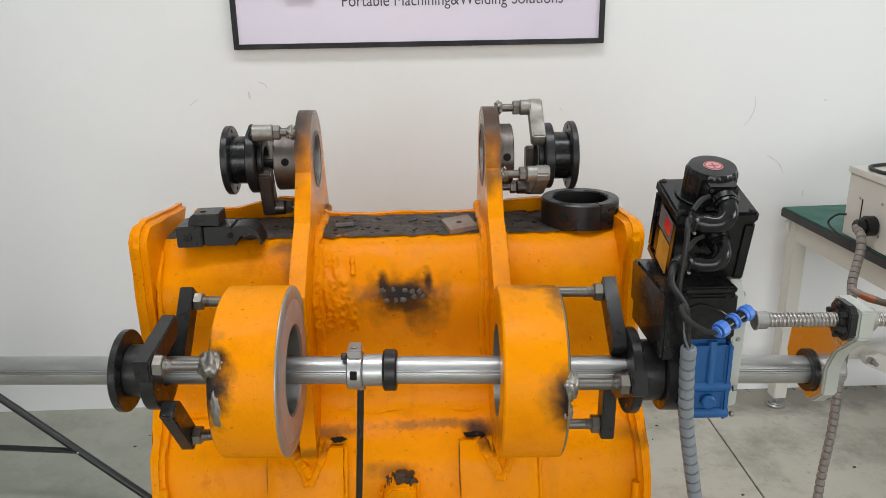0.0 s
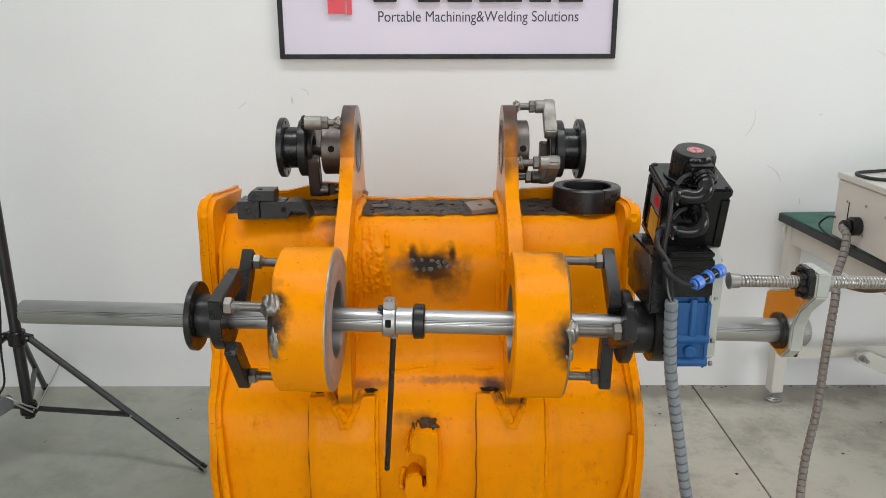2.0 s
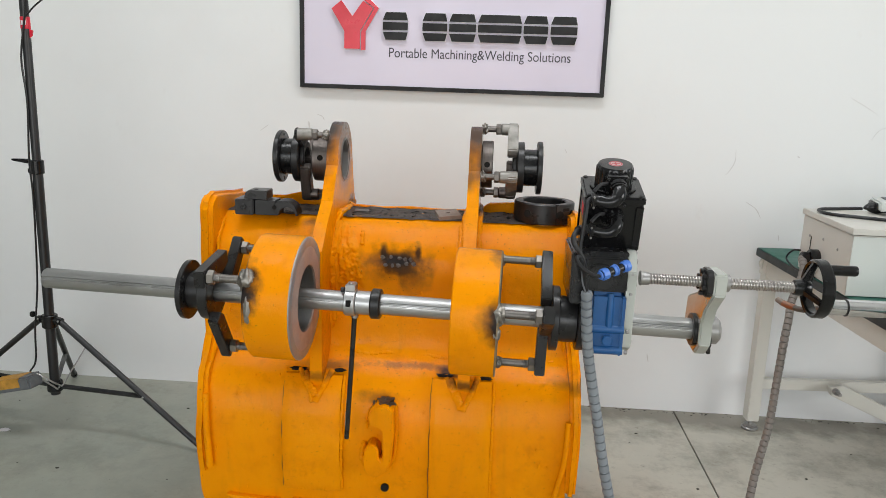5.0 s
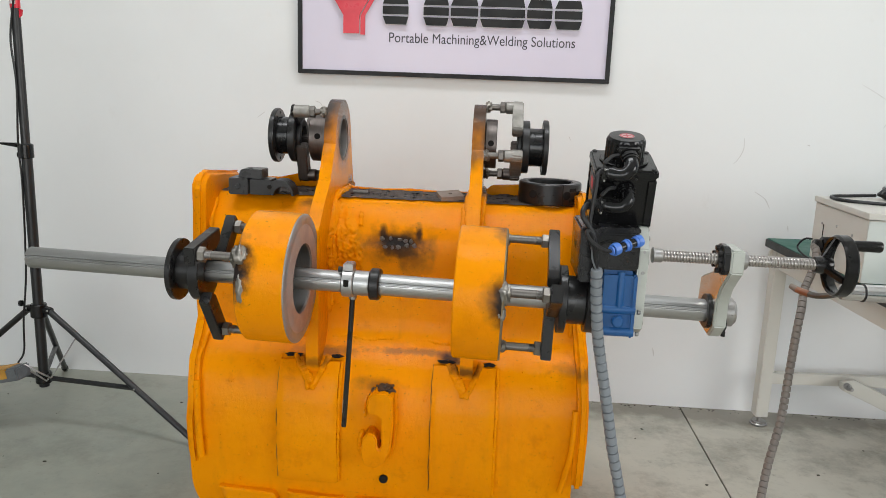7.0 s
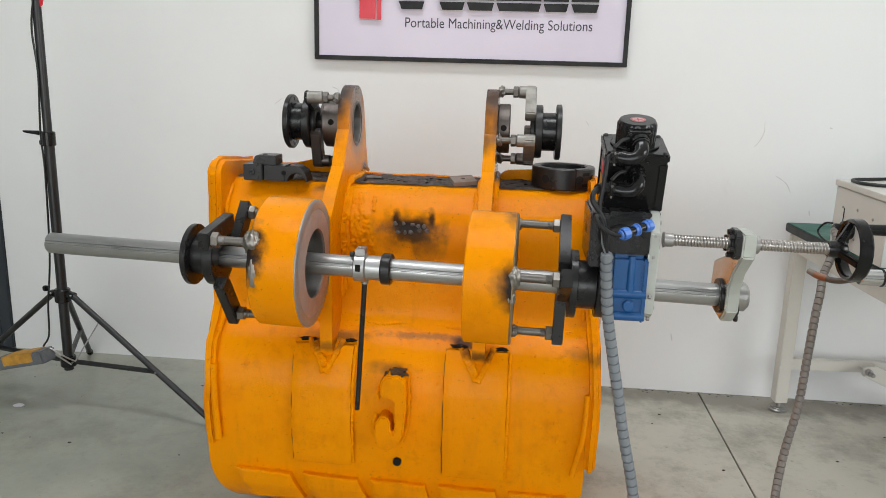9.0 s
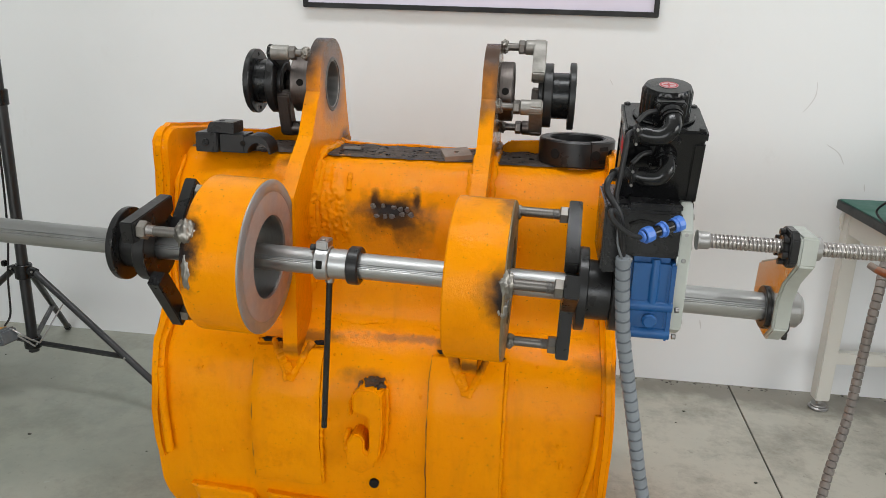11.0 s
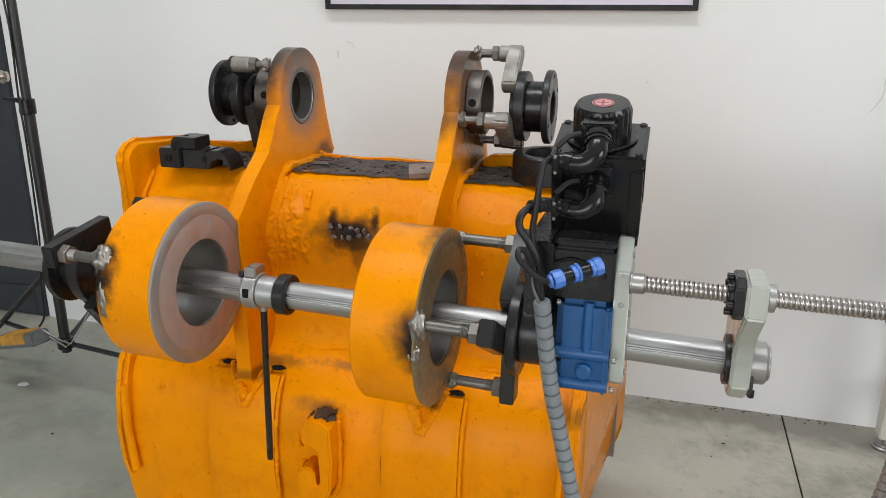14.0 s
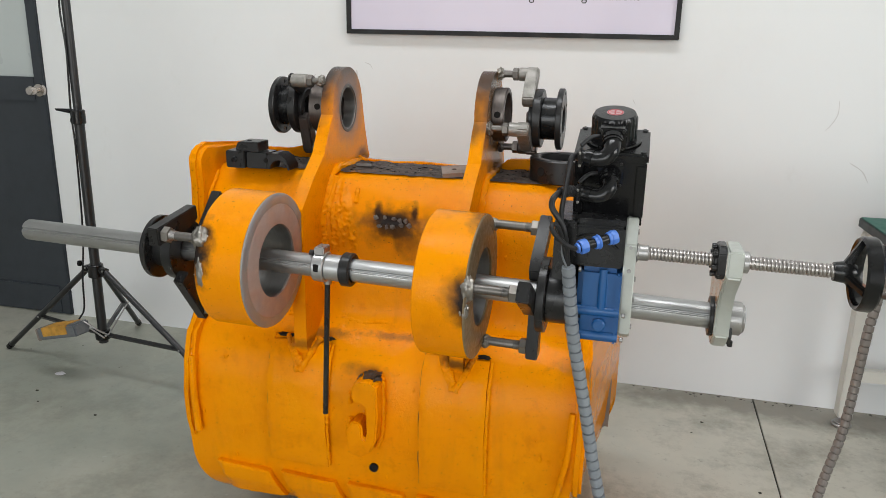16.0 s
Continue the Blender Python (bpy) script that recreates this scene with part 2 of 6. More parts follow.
def concrete():
    c = Mat("sealed_concrete", (0.44, 0.42, 0.35), 0.5)
    c.mix(c.ramp(c.noise(0.9, 6, 0.65), 0.42, 0.68), (0.31, 0.325, 0.275), 0.85)
    c.mix(c.ramp(c.noise(1.9, 7, 0.7, shift=(1, 3, 0)), 0.5, 0.68), (0.21, 0.235, 0.20), 0.65)
    c.mix(c.ramp(c.noise(3.4, 6, 0.7, shift=(4, 1, 0)), 0.5, 0.72), (0.50, 0.48, 0.41), 0.6)
    c.mix(c.ramp(c.noise(9, 6, 0.7, shift=(7, 2, 0)), 0.58, 0.72), (0.24, 0.245, 0.205), 0.55)
    c.mix(c.ramp(c.noise(55, 3, shift=(2, 8, 0)), 0.71, 0.76), (0.07, 0.06, 0.05), 0.8)
    c.mix(c.ramp(c.noise(16, 2, shift=(12, 8, 0)), 0.75, 0.78), (0.5, 0.5, 0.47), 0.6)
    # broad paler tone over the right of the floor
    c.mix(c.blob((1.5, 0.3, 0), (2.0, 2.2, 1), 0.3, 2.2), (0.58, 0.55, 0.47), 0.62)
    c.mix(c.ramp(c.noise(5, 7, 0.72, shift=(8, 3, 0)), 0.56, 0.7), (0.25, 0.25, 0.21), 0.5)
    c.mix(c.ramp(c.noise(2.3, 7, 0.75, shift=(5, 9, 0)), 0.50, 0.66), (0.17, 0.155, 0.12), 0.6)
    c.mix(c.ramp(c.noise(24, 5, 0.75, shift=(3, 9, 0)), 0.6, 0.72), (0.15, 0.135, 0.105), 0.55)
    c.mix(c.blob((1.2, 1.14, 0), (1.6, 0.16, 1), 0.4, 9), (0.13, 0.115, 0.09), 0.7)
    # broad darker green tone over the left of the floor
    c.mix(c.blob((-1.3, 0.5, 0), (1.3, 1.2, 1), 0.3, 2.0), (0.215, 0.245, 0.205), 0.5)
    c.rough(c.noise(4, 6), 0.35, 0.7, 0.3, 0.6)
    c.bump(c.noise(30, 5), 0.12, 0.002)
    return c.m


def plaster():
    w = Mat("white_wall_paint", (0.78, 0.79, 0.79), 0.62)
    w.mix(w.ramp(w.noise(1.3, 5), 0.45, 0.75), (0.72, 0.725, 0.72), 0.7)
    w.mix(w.ramp(w.noise(5, 6, 0.75, stretch=(1, 1, 0.6)), 0.62, 0.8), (0.66, 0.645, 0.62), 0.4)
    w.mix(w.ramp(w.noise(40, 4, shift=(3, 1, 1)), 0.73, 0.78), (0.5, 0.47, 0.44), 0.35)
    w.bump(w.noise(6, 3), 0.12, 0.01).bump(w.noise(160, 3), 0.1, 0.0008)
    return w.m


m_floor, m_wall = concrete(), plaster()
m_mark = Mat("wall_scuff", (0.62, 0.61, 0.60), 0.8).m
m_dirt = Mat("floor_dirt", (0.06, 0.055, 0.045), 0.9).m
m_seam = Mat("dark_brown_line", (0.16, 0.06, 0.008), 0.8).m
# near-black for joints; on solid plugs it stands in for shade inside holes
m_gap = Mat("joint_and_hole_black", (0.018, 0.017, 0.016), 0.95, 0.0, 0.1).m


def simple(name, colour, rough, scale=8, vary=0.75, bump=0.06, metal=0.0):
    s = Mat(name, colour, rough, metal).object_space()
    s.mix(s.ramp(s.noise(scale, 5), 0.42, 0.72), tuple(c * vary for c in colour), 0.7)
    s.rough(s.noise(scale * 2, 4), 0.3, 0.7, rough * 0.8, min(1, rough * 1.25))
    s.bump(s.noise(scale * 20, 3), bump, 0.001)
    return s.m


m_sign = simple("lilac_sign_panel", (0.66, 0.61, 0.72), 0.35, 2, 0.95, 0.02)
m_signframe = simple("black_sign_frame", (0.008, 0.008, 0.009), 0.6)
m_letter = simple("black_acrylic", (0.008, 0.008, 0.009), 0.6)
m_letter_edge = simple("clear_white_edge", (0.80, 0.78, 0.82), 0.4)
m_red = simple("red_acrylic", (0.68, 0.012, 0.035), 0.3)
m_ink = simple("grey_ink", (0.06, 0.055, 0.07), 0.5)
m_mat_green = simple("green_bench_mat", (0.018, 0.115, 0.085), 0.5, 6, 0.8, 0.1)
m_bench_edge = simple("black_bench_edging", (0.02, 0.022, 0.022), 0.5)
m_bench = simple("cream_steel_paint", (0.60, 0.585, 0.53), 0.42, 4, 0.92)
m_box = simple("beige_cabinet_paint", (0.62, 0.60, 0.55), 0.4, 4, 0.94)
m_boxfront = simple("pale_grey_cabinet_paint", (0.60, 0.63, 0.60), 0.4, 4, 0.95)
m_sleeve = simple("grey_spiral_wrap", (0.22, 0.24, 0.26), 0.42, 20, 0.85)
m_sleeve_brown = simple("dusty_grey_spiral_wrap", (0.20, 0.175, 0.155), 0.5, 20, 0.8)
m_stand = simple("black_stand_tube", (0.016, 0.016, 0.017), 0.35, 20, 0.7)
m_door = simple("slate_grey_door_paint", (0.030, 0.036, 0.044), 0.45, 6, 0.85, 0.15)
m_glass = simple("frosted_pane", (0.48, 0.52, 0.51), 0.3, 2, 0.95, 0.02)
m_knob = Mat("brushed_knob", (0.55, 0.50, 0.46), 0.25, 1.0).m
m_copper = Mat("tarnished_copper", (0.36, 0.19, 0.13), 0.38, 1.0).m
m_yellow = simple("yellow_plastic", (0.60, 0.30, 0.04), 0.45, 22, 0.3)
m_greyplastic = simple("grey_plastic", (0.14, 0.15, 0.16), 0.5, 30, 0.7)
m_cream = simple("cream_nylon", (0.72, 0.62, 0.36), 0.4)
m_white = simple("white_label", (0.8, 0.8, 0.8), 0.5)
m_burnt = simple("burnt_weld_crust", (0.045, 0.030, 0.02), 0.55, 60, 0.4, 0.6)
m_sticker = simple("faded_pink_sticker", (0.50, 0.36, 0.36), 0.5, 60, 0.8)
m_sticker_red = simple("faded_red_print", (0.42, 0.05, 0.06), 0.5, 60, 0.8)
m_rust = simple("brown_steel", (0.26, 0.21, 0.175), 0.7, 20, 0.6, 0.3)


# ---- mesh builders ----
def part(name, bm, material, parent=None, label="", m=None, angle=35):
    me = bpy.data.meshes.new(name)
    bmesh.ops.recalc_face_normals(bm, faces=bm.faces)
    bm.to_mesh(me)
    bm.free()
    me.shade_smooth()
    me.set_sharp_from_angle(angle=radians(angle))
    me.materials.append(material)
    ob = new(name, me)
    if parent:
        ob.parent = parent
    if m:
        ob.matrix_local = m
    if label:
        ob["label"] = label
    return ob


def thing(name, label, category, m=None, group=""):
    ob = new(name)
    ob.empty_display_size = 0.05
    if m:
        ob.matrix_world = m
    return tagged(ob, label, category, group)


def solid(name, bm, material, label, category, kind="", group="", m=None):
    return tagged(part(name, bm, material, None, "", m), label, category, group, kind)


def soften(bm, width, segments=2):
    edges = [e for e in bm.edges if len(e.link_faces) == 2 and e.calc_face_angle(0) > radians(30)]
    if width > 0:
        bmesh.ops.bevel(bm, geom=edges, offset=width, segments=segments, affect="EDGES", clamp_overlap=True)
    return bm


def box(x0, x1, y0, y1, z0, z1, bevel=0.002):
    bm = bmesh.new()
    bmesh.ops.create_cube(bm, size=1.0)
    for v in bm.verts:
        v.co = ((x0 + x1) / 2 + v.co.x * (x1 - x0), (y0 + y1) / 2 + v.co.y * (y1 - y0), (z0 + z1) / 2 + v.co.z * (z1 - z0))
    return soften(bm, bevel)


def prism(points, a, b, axis="x", bevel=0.002, hole=None, segments=2):
    """An outline pushed from a to b along an axis; hole: (u, v, radius), round, through it."""
    bm = bmesh.new()

    def at(u, v, w):
        return {"x": (w, u, v), "y": (u, w, v), "z": (u, v, w)}[axis]
    if not hole:
        f = bm.faces.new([bm.verts.new(at(u, v, a)) for u, v in points])
        out = bmesh.ops.extrude_face_region(bm, geom=[f])
        d = Vector(at(0, 0, b)) - Vector(at(0, 0, a))
        bmesh.ops.translate(bm, verts=[g for g in out["geom"] if isinstance(g, bmesh.types.BMVert)], vec=d)
        return soften(bm, bevel, segments)
    hu, hv, hr = hole
    turns = sorted({round(2 * math.pi * i / 48, 4) for i in range(48)} | {round(math.atan2(v - hv, u - hu) % (2 * math.pi), 4) for u, v in points})
    n = len(turns)
    ring, outer = [], []
    for g in turns:
        du, dv = math.cos(g), math.sin(g)
        best = None
        for (u0, v0), (u1, v1) in zip(points, points[1:] + points[:1]):
            eu, ev = u1 - u0, v1 - v0
            det = du * -ev + eu * dv
            if abs(det) < 1e-9:
                continue
            s = ((u0 - hu) * -ev + eu * (v0 - hv)) / det
            k = (du * (v0 - hv) - dv * (u0 - hu)) / det
            if s > 0 and -1e-3 <= k <= 1 + 1e-3 and (best is None or s < best):
                best = s
        ring.append((hu + du * hr, hv + dv * hr))
        outer.append((hu + du * best, hv + dv * best))
    loops = [[bm.verts.new(at(u, v, w)) for u, v in pts] for pts, w in ((ring, a), (outer, a), (outer, b), (ring, b))]
    for k in range(4):
        p, q = loops[k], loops[(k + 1) % 4]
        for i in range(n):
            j = (i + 1) % n
            bm.faces.new((p[i], p[j], q[j], q[i]))
    return bm


def lathe(profile, seg=48, axis="x", centre=(0, 0, 0), closed=True):
    """Turns a profile of (radius, place along the axis) round the axis."""
    bm = bmesh.new()
    rows = []
    for r, w in profile:
        row = []
        for i in range(seg):
            g = 2 * math.pi * i / seg
            u, v = max(r, 1e-5) * math.cos(g), max(r, 1e-5) * math.sin(g)
            p = {"x": (w, u, v), "y": (v, w, u), "z": (u, v, w)}[axis]
            row.append(bm.verts.new(Vector(p) + Vector(centre)))
        rows.append(row)
    pairs = list(zip(rows, rows[1:])) + ([(rows[-1], rows[0])] if closed else [])
    for p, q in pairs:
        for i in range(seg):
            j = (i + 1) % seg
            bm.faces.new((p[i], p[j], q[j], q[i]))
    bmesh.ops.remove_doubles(bm, verts=bm.verts, dist=2e-5)
    return bm


def rod(x0, x1, r, bevel=0.0015, seg=32, axis="x", centre=(0, 0, 0)):
    b = min(bevel, r * 0.4, abs(x1 - x0) * 0.4)
    s = 1 if x1 > x0 else -1
    return lathe([(0, x0), (r - b, x0), (r, x0 + s * b), (r, x1 - s * b), (r - b, x1), (0, x1)], seg, axis, centre, False)


def pipe(x0, x1, r, r_in, bevel=0.0015, seg=48, axis="x", centre=(0, 0, 0)):
    b = bevel
    return lathe([(r_in, x0), (r - b, x0), (r, x0 + b), (r, x1 - b), (r - b, x1), (r_in + b, x1), (r_in, x1 - b), (r_in, x0 + b)], seg, axis, centre)


def spline(points, per=10):
    """A smooth line through points."""
    pts = [Vector(p) for p in points]
    pts = [2 * pts[0] - pts[1], *pts, 2 * pts[-1] - pts[-2]]
    out = []
    for i in range(1, len(pts) - 2):
        a, b, c, d = pts[i - 1:i + 3]
        for k in range(per):
            t = k / per
            out.append(0.5 * (2 * b + (c - a) * t + (2 * a - 5 * b + 4 * c - d) * t * t + (3 * b - a - 3 * c + d) * t ** 3))
    return out + [pts[-2]]


def tube(points, r, seg=14, bm=None, wobble=0.0):
    """A round rope along points; r a number, or one for each point."""
    bm = bm or bmesh.new()
    pts = [Vector(p) for p in points]
    rs = r if isinstance(r, (list, tuple)) else [r] * len(pts)
    up = Vector((0.31, 0.2, 0.93))
    rows = []
    for i, p in enumerate(pts):
        d = (pts[min(i + 1, len(pts) - 1)] - pts[max(i - 1, 0)]).normalized()
        side = d.cross(up).normalized()
        up = side.cross(d).normalized()
        row = []
        for k in range(seg):
            g = 2 * math.pi * k / seg
            rr = rs[i] * (1 + wobble * noise.noise(p * 60 + Vector((k * 3.1, 0, 0))))
            row.append(bm.verts.new(p + side * math.cos(g) * rr + up * math.sin(g) * rr))
        rows.append(row)
    for p, q in zip(rows, rows[1:]):
        for k in range(seg):
            j = (k + 1) % seg
            bm.faces.new((p[k], p[j], q[j], q[k]))
    for row in (rows[0], rows[-1]):
        bm.faces.new(row)
    return bm


def wrap(points, r, pitch, gap=0.0016):
    """A spiral-wrapped cable: a run of overlapping cuffs along the line."""
    pts = spline(points, 60)
    bm = bmesh.new()
    length, marks = 0.0, [0.0]
    for a, b in zip(pts, pts[1:]):
        length += (b - a).length
        marks.append(length)
    fine, radii = [], []
    n = int(length / pitch)
    for k in range(n):
        for s, f in ((0.0, 0.70), (gap * 0.6, 0.72), (gap, 0.98), (pitch * 0.5, 1.03), (pitch - gap, 1.0), (pitch, 0.70)):
            w = min(k * pitch + s, length - 1e-6)
            i = next(j for j in range(len(marks) - 1) if marks[j + 1] > w)
            t = (w - marks[i]) / max(marks[i + 1] - marks[i], 1e-9)
            fine.append(pts[i].lerp(pts[i + 1], t))
            radii.append(r * f)
    keep = [0] + [i for i in range(1, len(fine)) if (fine[i] - fine[i - 1]).length > 1e-5]
    return tube([fine[i] for i in keep], [radii[i] for i in keep], 14, bm)


def hex_nut(x0, x1, r, centre, turn=0.0, inner=0.0):
    bm = lathe([(0, x0), (r * 0.9, x0), (r, x0 + 0.1 * (x1 - x0)), (r, x1 - 0.1 * (x1 - x0)), (r * 0.9, x1), (0, x1)], 6, "x", (0, 0, 0), False)
    bmesh.ops.rotate(bm, verts=bm.verts, matrix=Matrix.Rotation(turn, 3, "X"))
    bmesh.ops.translate(bm, verts=bm.verts, vec=centre)
    return bm


def lump(centre, size, seed, detail=3, rough=0.35):
    """A rough blob, such as a gob of weld."""
    bm = bmesh.new()
    bmesh.ops.create_icosphere(bm, subdivisions=detail, radius=1.0)
    for v in bm.verts:
        n1 = noise.noise(v.co * 2.1 + Vector((seed, 0, 0))) + 0.6 * noise.noise(v.co * 5 + Vector((0, seed, 0)))
        v.co = Vector(centre) + Vector([c * s * (1 + rough * n1) for c, s in zip(v.co, size)])
    return bm


def bead(points, r, seed=0, bm=None):
    """A run of weld: a rippled rope."""
    rough = spline(points, 24)
    pts = [p + Vector((0.25, 0.25, 0.25)) * r * noise.noise(p * 45 + Vector((seed, 0, 0))) for p in rough]
    rs = [r * (0.88 + 0.06 * math.sin(i * 2.1 + seed) + 0.35 * noise.noise(Vector((i * 0.21, seed, 0)))) for i in range(len(pts))]
    rs[0] *= 0.4
    rs[-1] *= 0.4
    return tube(pts, rs, 10, bm, 0.16)


def merge(*bms):
    bm = bmesh.new()
    for other in bms:
        tmp = bpy.data.meshes.new("tmp")
        other.to_mesh(tmp)
        other.free()
        bm.from_mesh(tmp)
        bpy.data.meshes.remove(tmp)
    return bm


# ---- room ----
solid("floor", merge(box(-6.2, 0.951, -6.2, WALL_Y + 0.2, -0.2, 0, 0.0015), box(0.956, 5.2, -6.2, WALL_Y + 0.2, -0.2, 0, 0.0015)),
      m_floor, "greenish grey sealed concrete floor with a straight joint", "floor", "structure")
solid("floor_joint", box(0.949, 0.957, -6.2, WALL_Y, -0.15, -0.006, 0), m_gap, "dark filled joint in the concrete floor", "floor joint", "structure")
DOOR_X0, DOOR_X1, DOOR_H = -3.05, -2.112, 2.1
solid("wall_north", merge(box(DOOR_X1, 5.2, WALL_Y, WALL_Y + 0.2, 0, 4.2, 0), box(-6.2, DOOR_X0, WALL_Y, WALL_Y + 0.2, 0, 4.2, 0),
                          box(DOOR_X0, DOOR_X1, WALL_Y, WALL_Y + 0.2, DOOR_H, 4.2, 0)),
      m_wall, "white painted plaster wall with scuffs", "wall", "structure")
# these walls and the ceiling are unseen, their openings assumed for the lamps
solid("wall_east", merge(box(5.0, 5.2, -6.2, WALL_Y, 0, 0.9, 0), box(5.0, 5.2, -6.2, WALL_Y, 3.5, 4.2, 0), box(5.0, 5.2, -6.2, -4.2, 0.9, 3.5, 0), box(5.0, 5.2, 0.4, WALL_Y, 0.9, 3.5, 0)),
      m_wall, "white painted plaster wall with a wide window opening", "wall", "structure")
solid("wall_west", box(-6.2, -6.0, -6.2, WALL_Y, 0, 4.2, 0), m_wall, "white painted plaster wall", "wall", "structure")
solid("wall_south", merge(box(-6.0, 5.0, -6.2, -6.0, 0, 0.3, 0), box(-6.0, 5.0, -6.2, -6.0, 2.7, 4.2, 0),
                          box(-6.0, -3.0, -6.2, -6.0, 0.3, 2.7, 0), box(1.6, 5.0, -6.2, -6.0, 0.3, 2.7, 0)),
      m_wall, "white painted plaster wall with a wide window opening", "wall", "structure")
solid("ceiling", merge(box(-6.2, -1.45, -6.2, WALL_Y + 0.2, 4.2, 4.4, 0), box(1.45, 5.2, -6.2, WALL_Y + 0.2, 4.2, 4.4, 0), box(-1.45, 1.45, -6.2, -0.9, 4.2, 4.4, 0), box(-1.45, 1.45, -0.2, WALL_Y + 0.2, 4.2, 4.4, 0)),
      m_wall, "white painted ceiling with a long skylight opening", "ceiling", "structure")


# ---- excavator bucket ----
BX = -0.142                      # middle of the bucket
bucket = thing("excavator_bucket", "orange painted excavator bucket standing on the concrete floor", "bucket", pose(BX, 0.2, 0))
BUCKET_IN = Matrix.Translation((-BX, -0.2, 0))


def bpart(name, bm, material, label="", parent=None):
    """A part of the bucket, given in the room's own metres."""
    bmesh.ops.transform(bm, matrix=BUCKET_IN, verts=bm.verts)
    return part(name, bm, material, parent or bucket, label)


OUTLINE = [(0.27, 0.994), (0.18, 0.996), (0.095, 0.997), (0.075, 0.98), (0.028, 0.925), (0.018, 0.90), (0.014, 0.80), (0.008, 0.66), (-0.012, 0.63), (-0.05, 0.605),
           (-0.082, 0.565), (-0.104, 0.50), (-0.112, 0.42), (-0.108, 0.34), (-0.10, 0.27), (-0.088, 0.20), (-0.068, 0.155), (-0.02, 0.11), (0.08, 0.055),
           (0.22, 0.012), (0.38, 0.0), (0.5, 0.0), (0.56, 0.08), (0.55, 0.3), (0.46, 0.62), (0.36, 0.86)]


def half_width(y, z):
    w = 0.497 + 0.085 * max(0.0, min(1.0, (y + 0.02) / 0.4)) * max(0.0, min(1.0, (0.9 - z) / 0.3))
    return w - 0.09 * max(0.0, min(1.0, (0.25 - z) / 0.2)) ** 1.6


def bucket_shell():
    pts = [Vector((0, y, z)) for y, z in OUTLINE]
    line = []
    for a, b in zip(pts, pts[1:] + pts[:1]):
        n = max(1, int((b - a).length / 0.018))
        line += [a.lerp(b, k / n) for k in range(n)]
    smooth = []
    for i, p in enumerate(line):
        q = (line[i - 1] + 2 * p + line[(i + 1) % len(line)]) / 4
        smooth.append(q)
    bm = bmesh.new()
    cols, nx = [], 56
    for p in smooth:
        w = half_width(p.y, p.z)
        row = []
        for k in range(nx + 1):
            x = BX + w * (2 * k / nx - 1)
            d = 0.0035 * noise.noise(Vector((x * 5, p.y * 5, p.z * 5))) + 0.0022 * noise.noise(Vector((x * 19, p.y * 19, p.z * 19)))
            row.append(bm.verts.new((x, p.y - d, p.z if p.z < 0.02 else p.z + 0.5 * d)))
        cols.append(row)
    for p, q in zip(cols, cols[1:] + cols[:1]):
        for k in range(nx):
            bm.faces.new((p[k], p[k + 1], q[k + 1], q[k]))
    bm.faces.new([c[0] for c in cols])
    bm.faces.new([c[-1] for c in reversed(cols)])
    return bm


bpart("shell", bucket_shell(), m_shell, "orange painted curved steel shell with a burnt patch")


def deck_sheet():
    """The grimy top, a ragged sheet just above the shell."""
    bm = bmesh.new()
    nx, ny = 110, 20
    grid = []
    for i in range(nx + 1):
        x = BX + 0.478 * (2 * i / nx - 1)
        edge0 = 0.102 + 0.014 * noise.noise(Vector((x * 14, 0, 3))) + 0.012 * noise.noise(Vector((x * 47, 0, 8))) + (0.02 if x < -0.5 or x > 0.25 else 0)
        edge1 = 0.268 + 0.004 * noise.noise(Vector((x * 20, 5, 3)))
        row = []
        for j in range(ny + 1):
            y = edge0 + (edge1 - edge0) * j / ny
            rim = 0.0 if j in (0, ny) else 1.0
            row.append(bm.verts.new((x, y, 0.9975 + rim * (0.0030 + 0.0032 * noise.noise(Vector((x * 30, y * 30, 0))) + 0.0018 * noise.noise(Vector((x * 110, y * 110, 0)))))))
        grid.append(row)
    for a, b in zip(grid, grid[1:]):
        for j in range(ny):
            bm.faces.new((a[j], b[j], b[j + 1], a[j + 1]))
    return bm


bpart("deck", deck_sheet(), m_deck, "top deck covered in black oily grime")

# raised rim along the back of the deck
bpart("back_rim", prism([(-0.60, 0.98), (0.33, 0.98), (0.33, 1.02), (0.30, 1.028), (0.2, 1.03), (0.115, 1.025), (0.09, 1.003), (-0.02, 1.0),
                         (-0.12, 1.004), (-0.20, 1.0), (-0.29, 1.004), (-0.34, 1.04), (-0.40, 1.045), (-0.50, 1.022), (-0.60, 1.02)], 0.266, 0.29, "y", 0.004), m_shell)

SIDE = [(0.29, 1.034), (0.23, 1.040), (0.13, 1.050), (0.055, 1.059), (0.026, 1.059), (0.004, 1.046), (-0.011, 1.026), (-0.010, 1.0), (-0.002, 0.955), (-0.002, 0.80), (-0.012, 0.68), (-0.045, 0.635), (-0.095, 0.60), (-0.122, 0.53), (-0.132, 0.44),
        (-0.128, 0.36), (-0.112, 0.30), (-0.06, 0.32), (0.0, 0.5), (0.06, 0.7), (0.12, 0.9), (0.25, 0.95)]


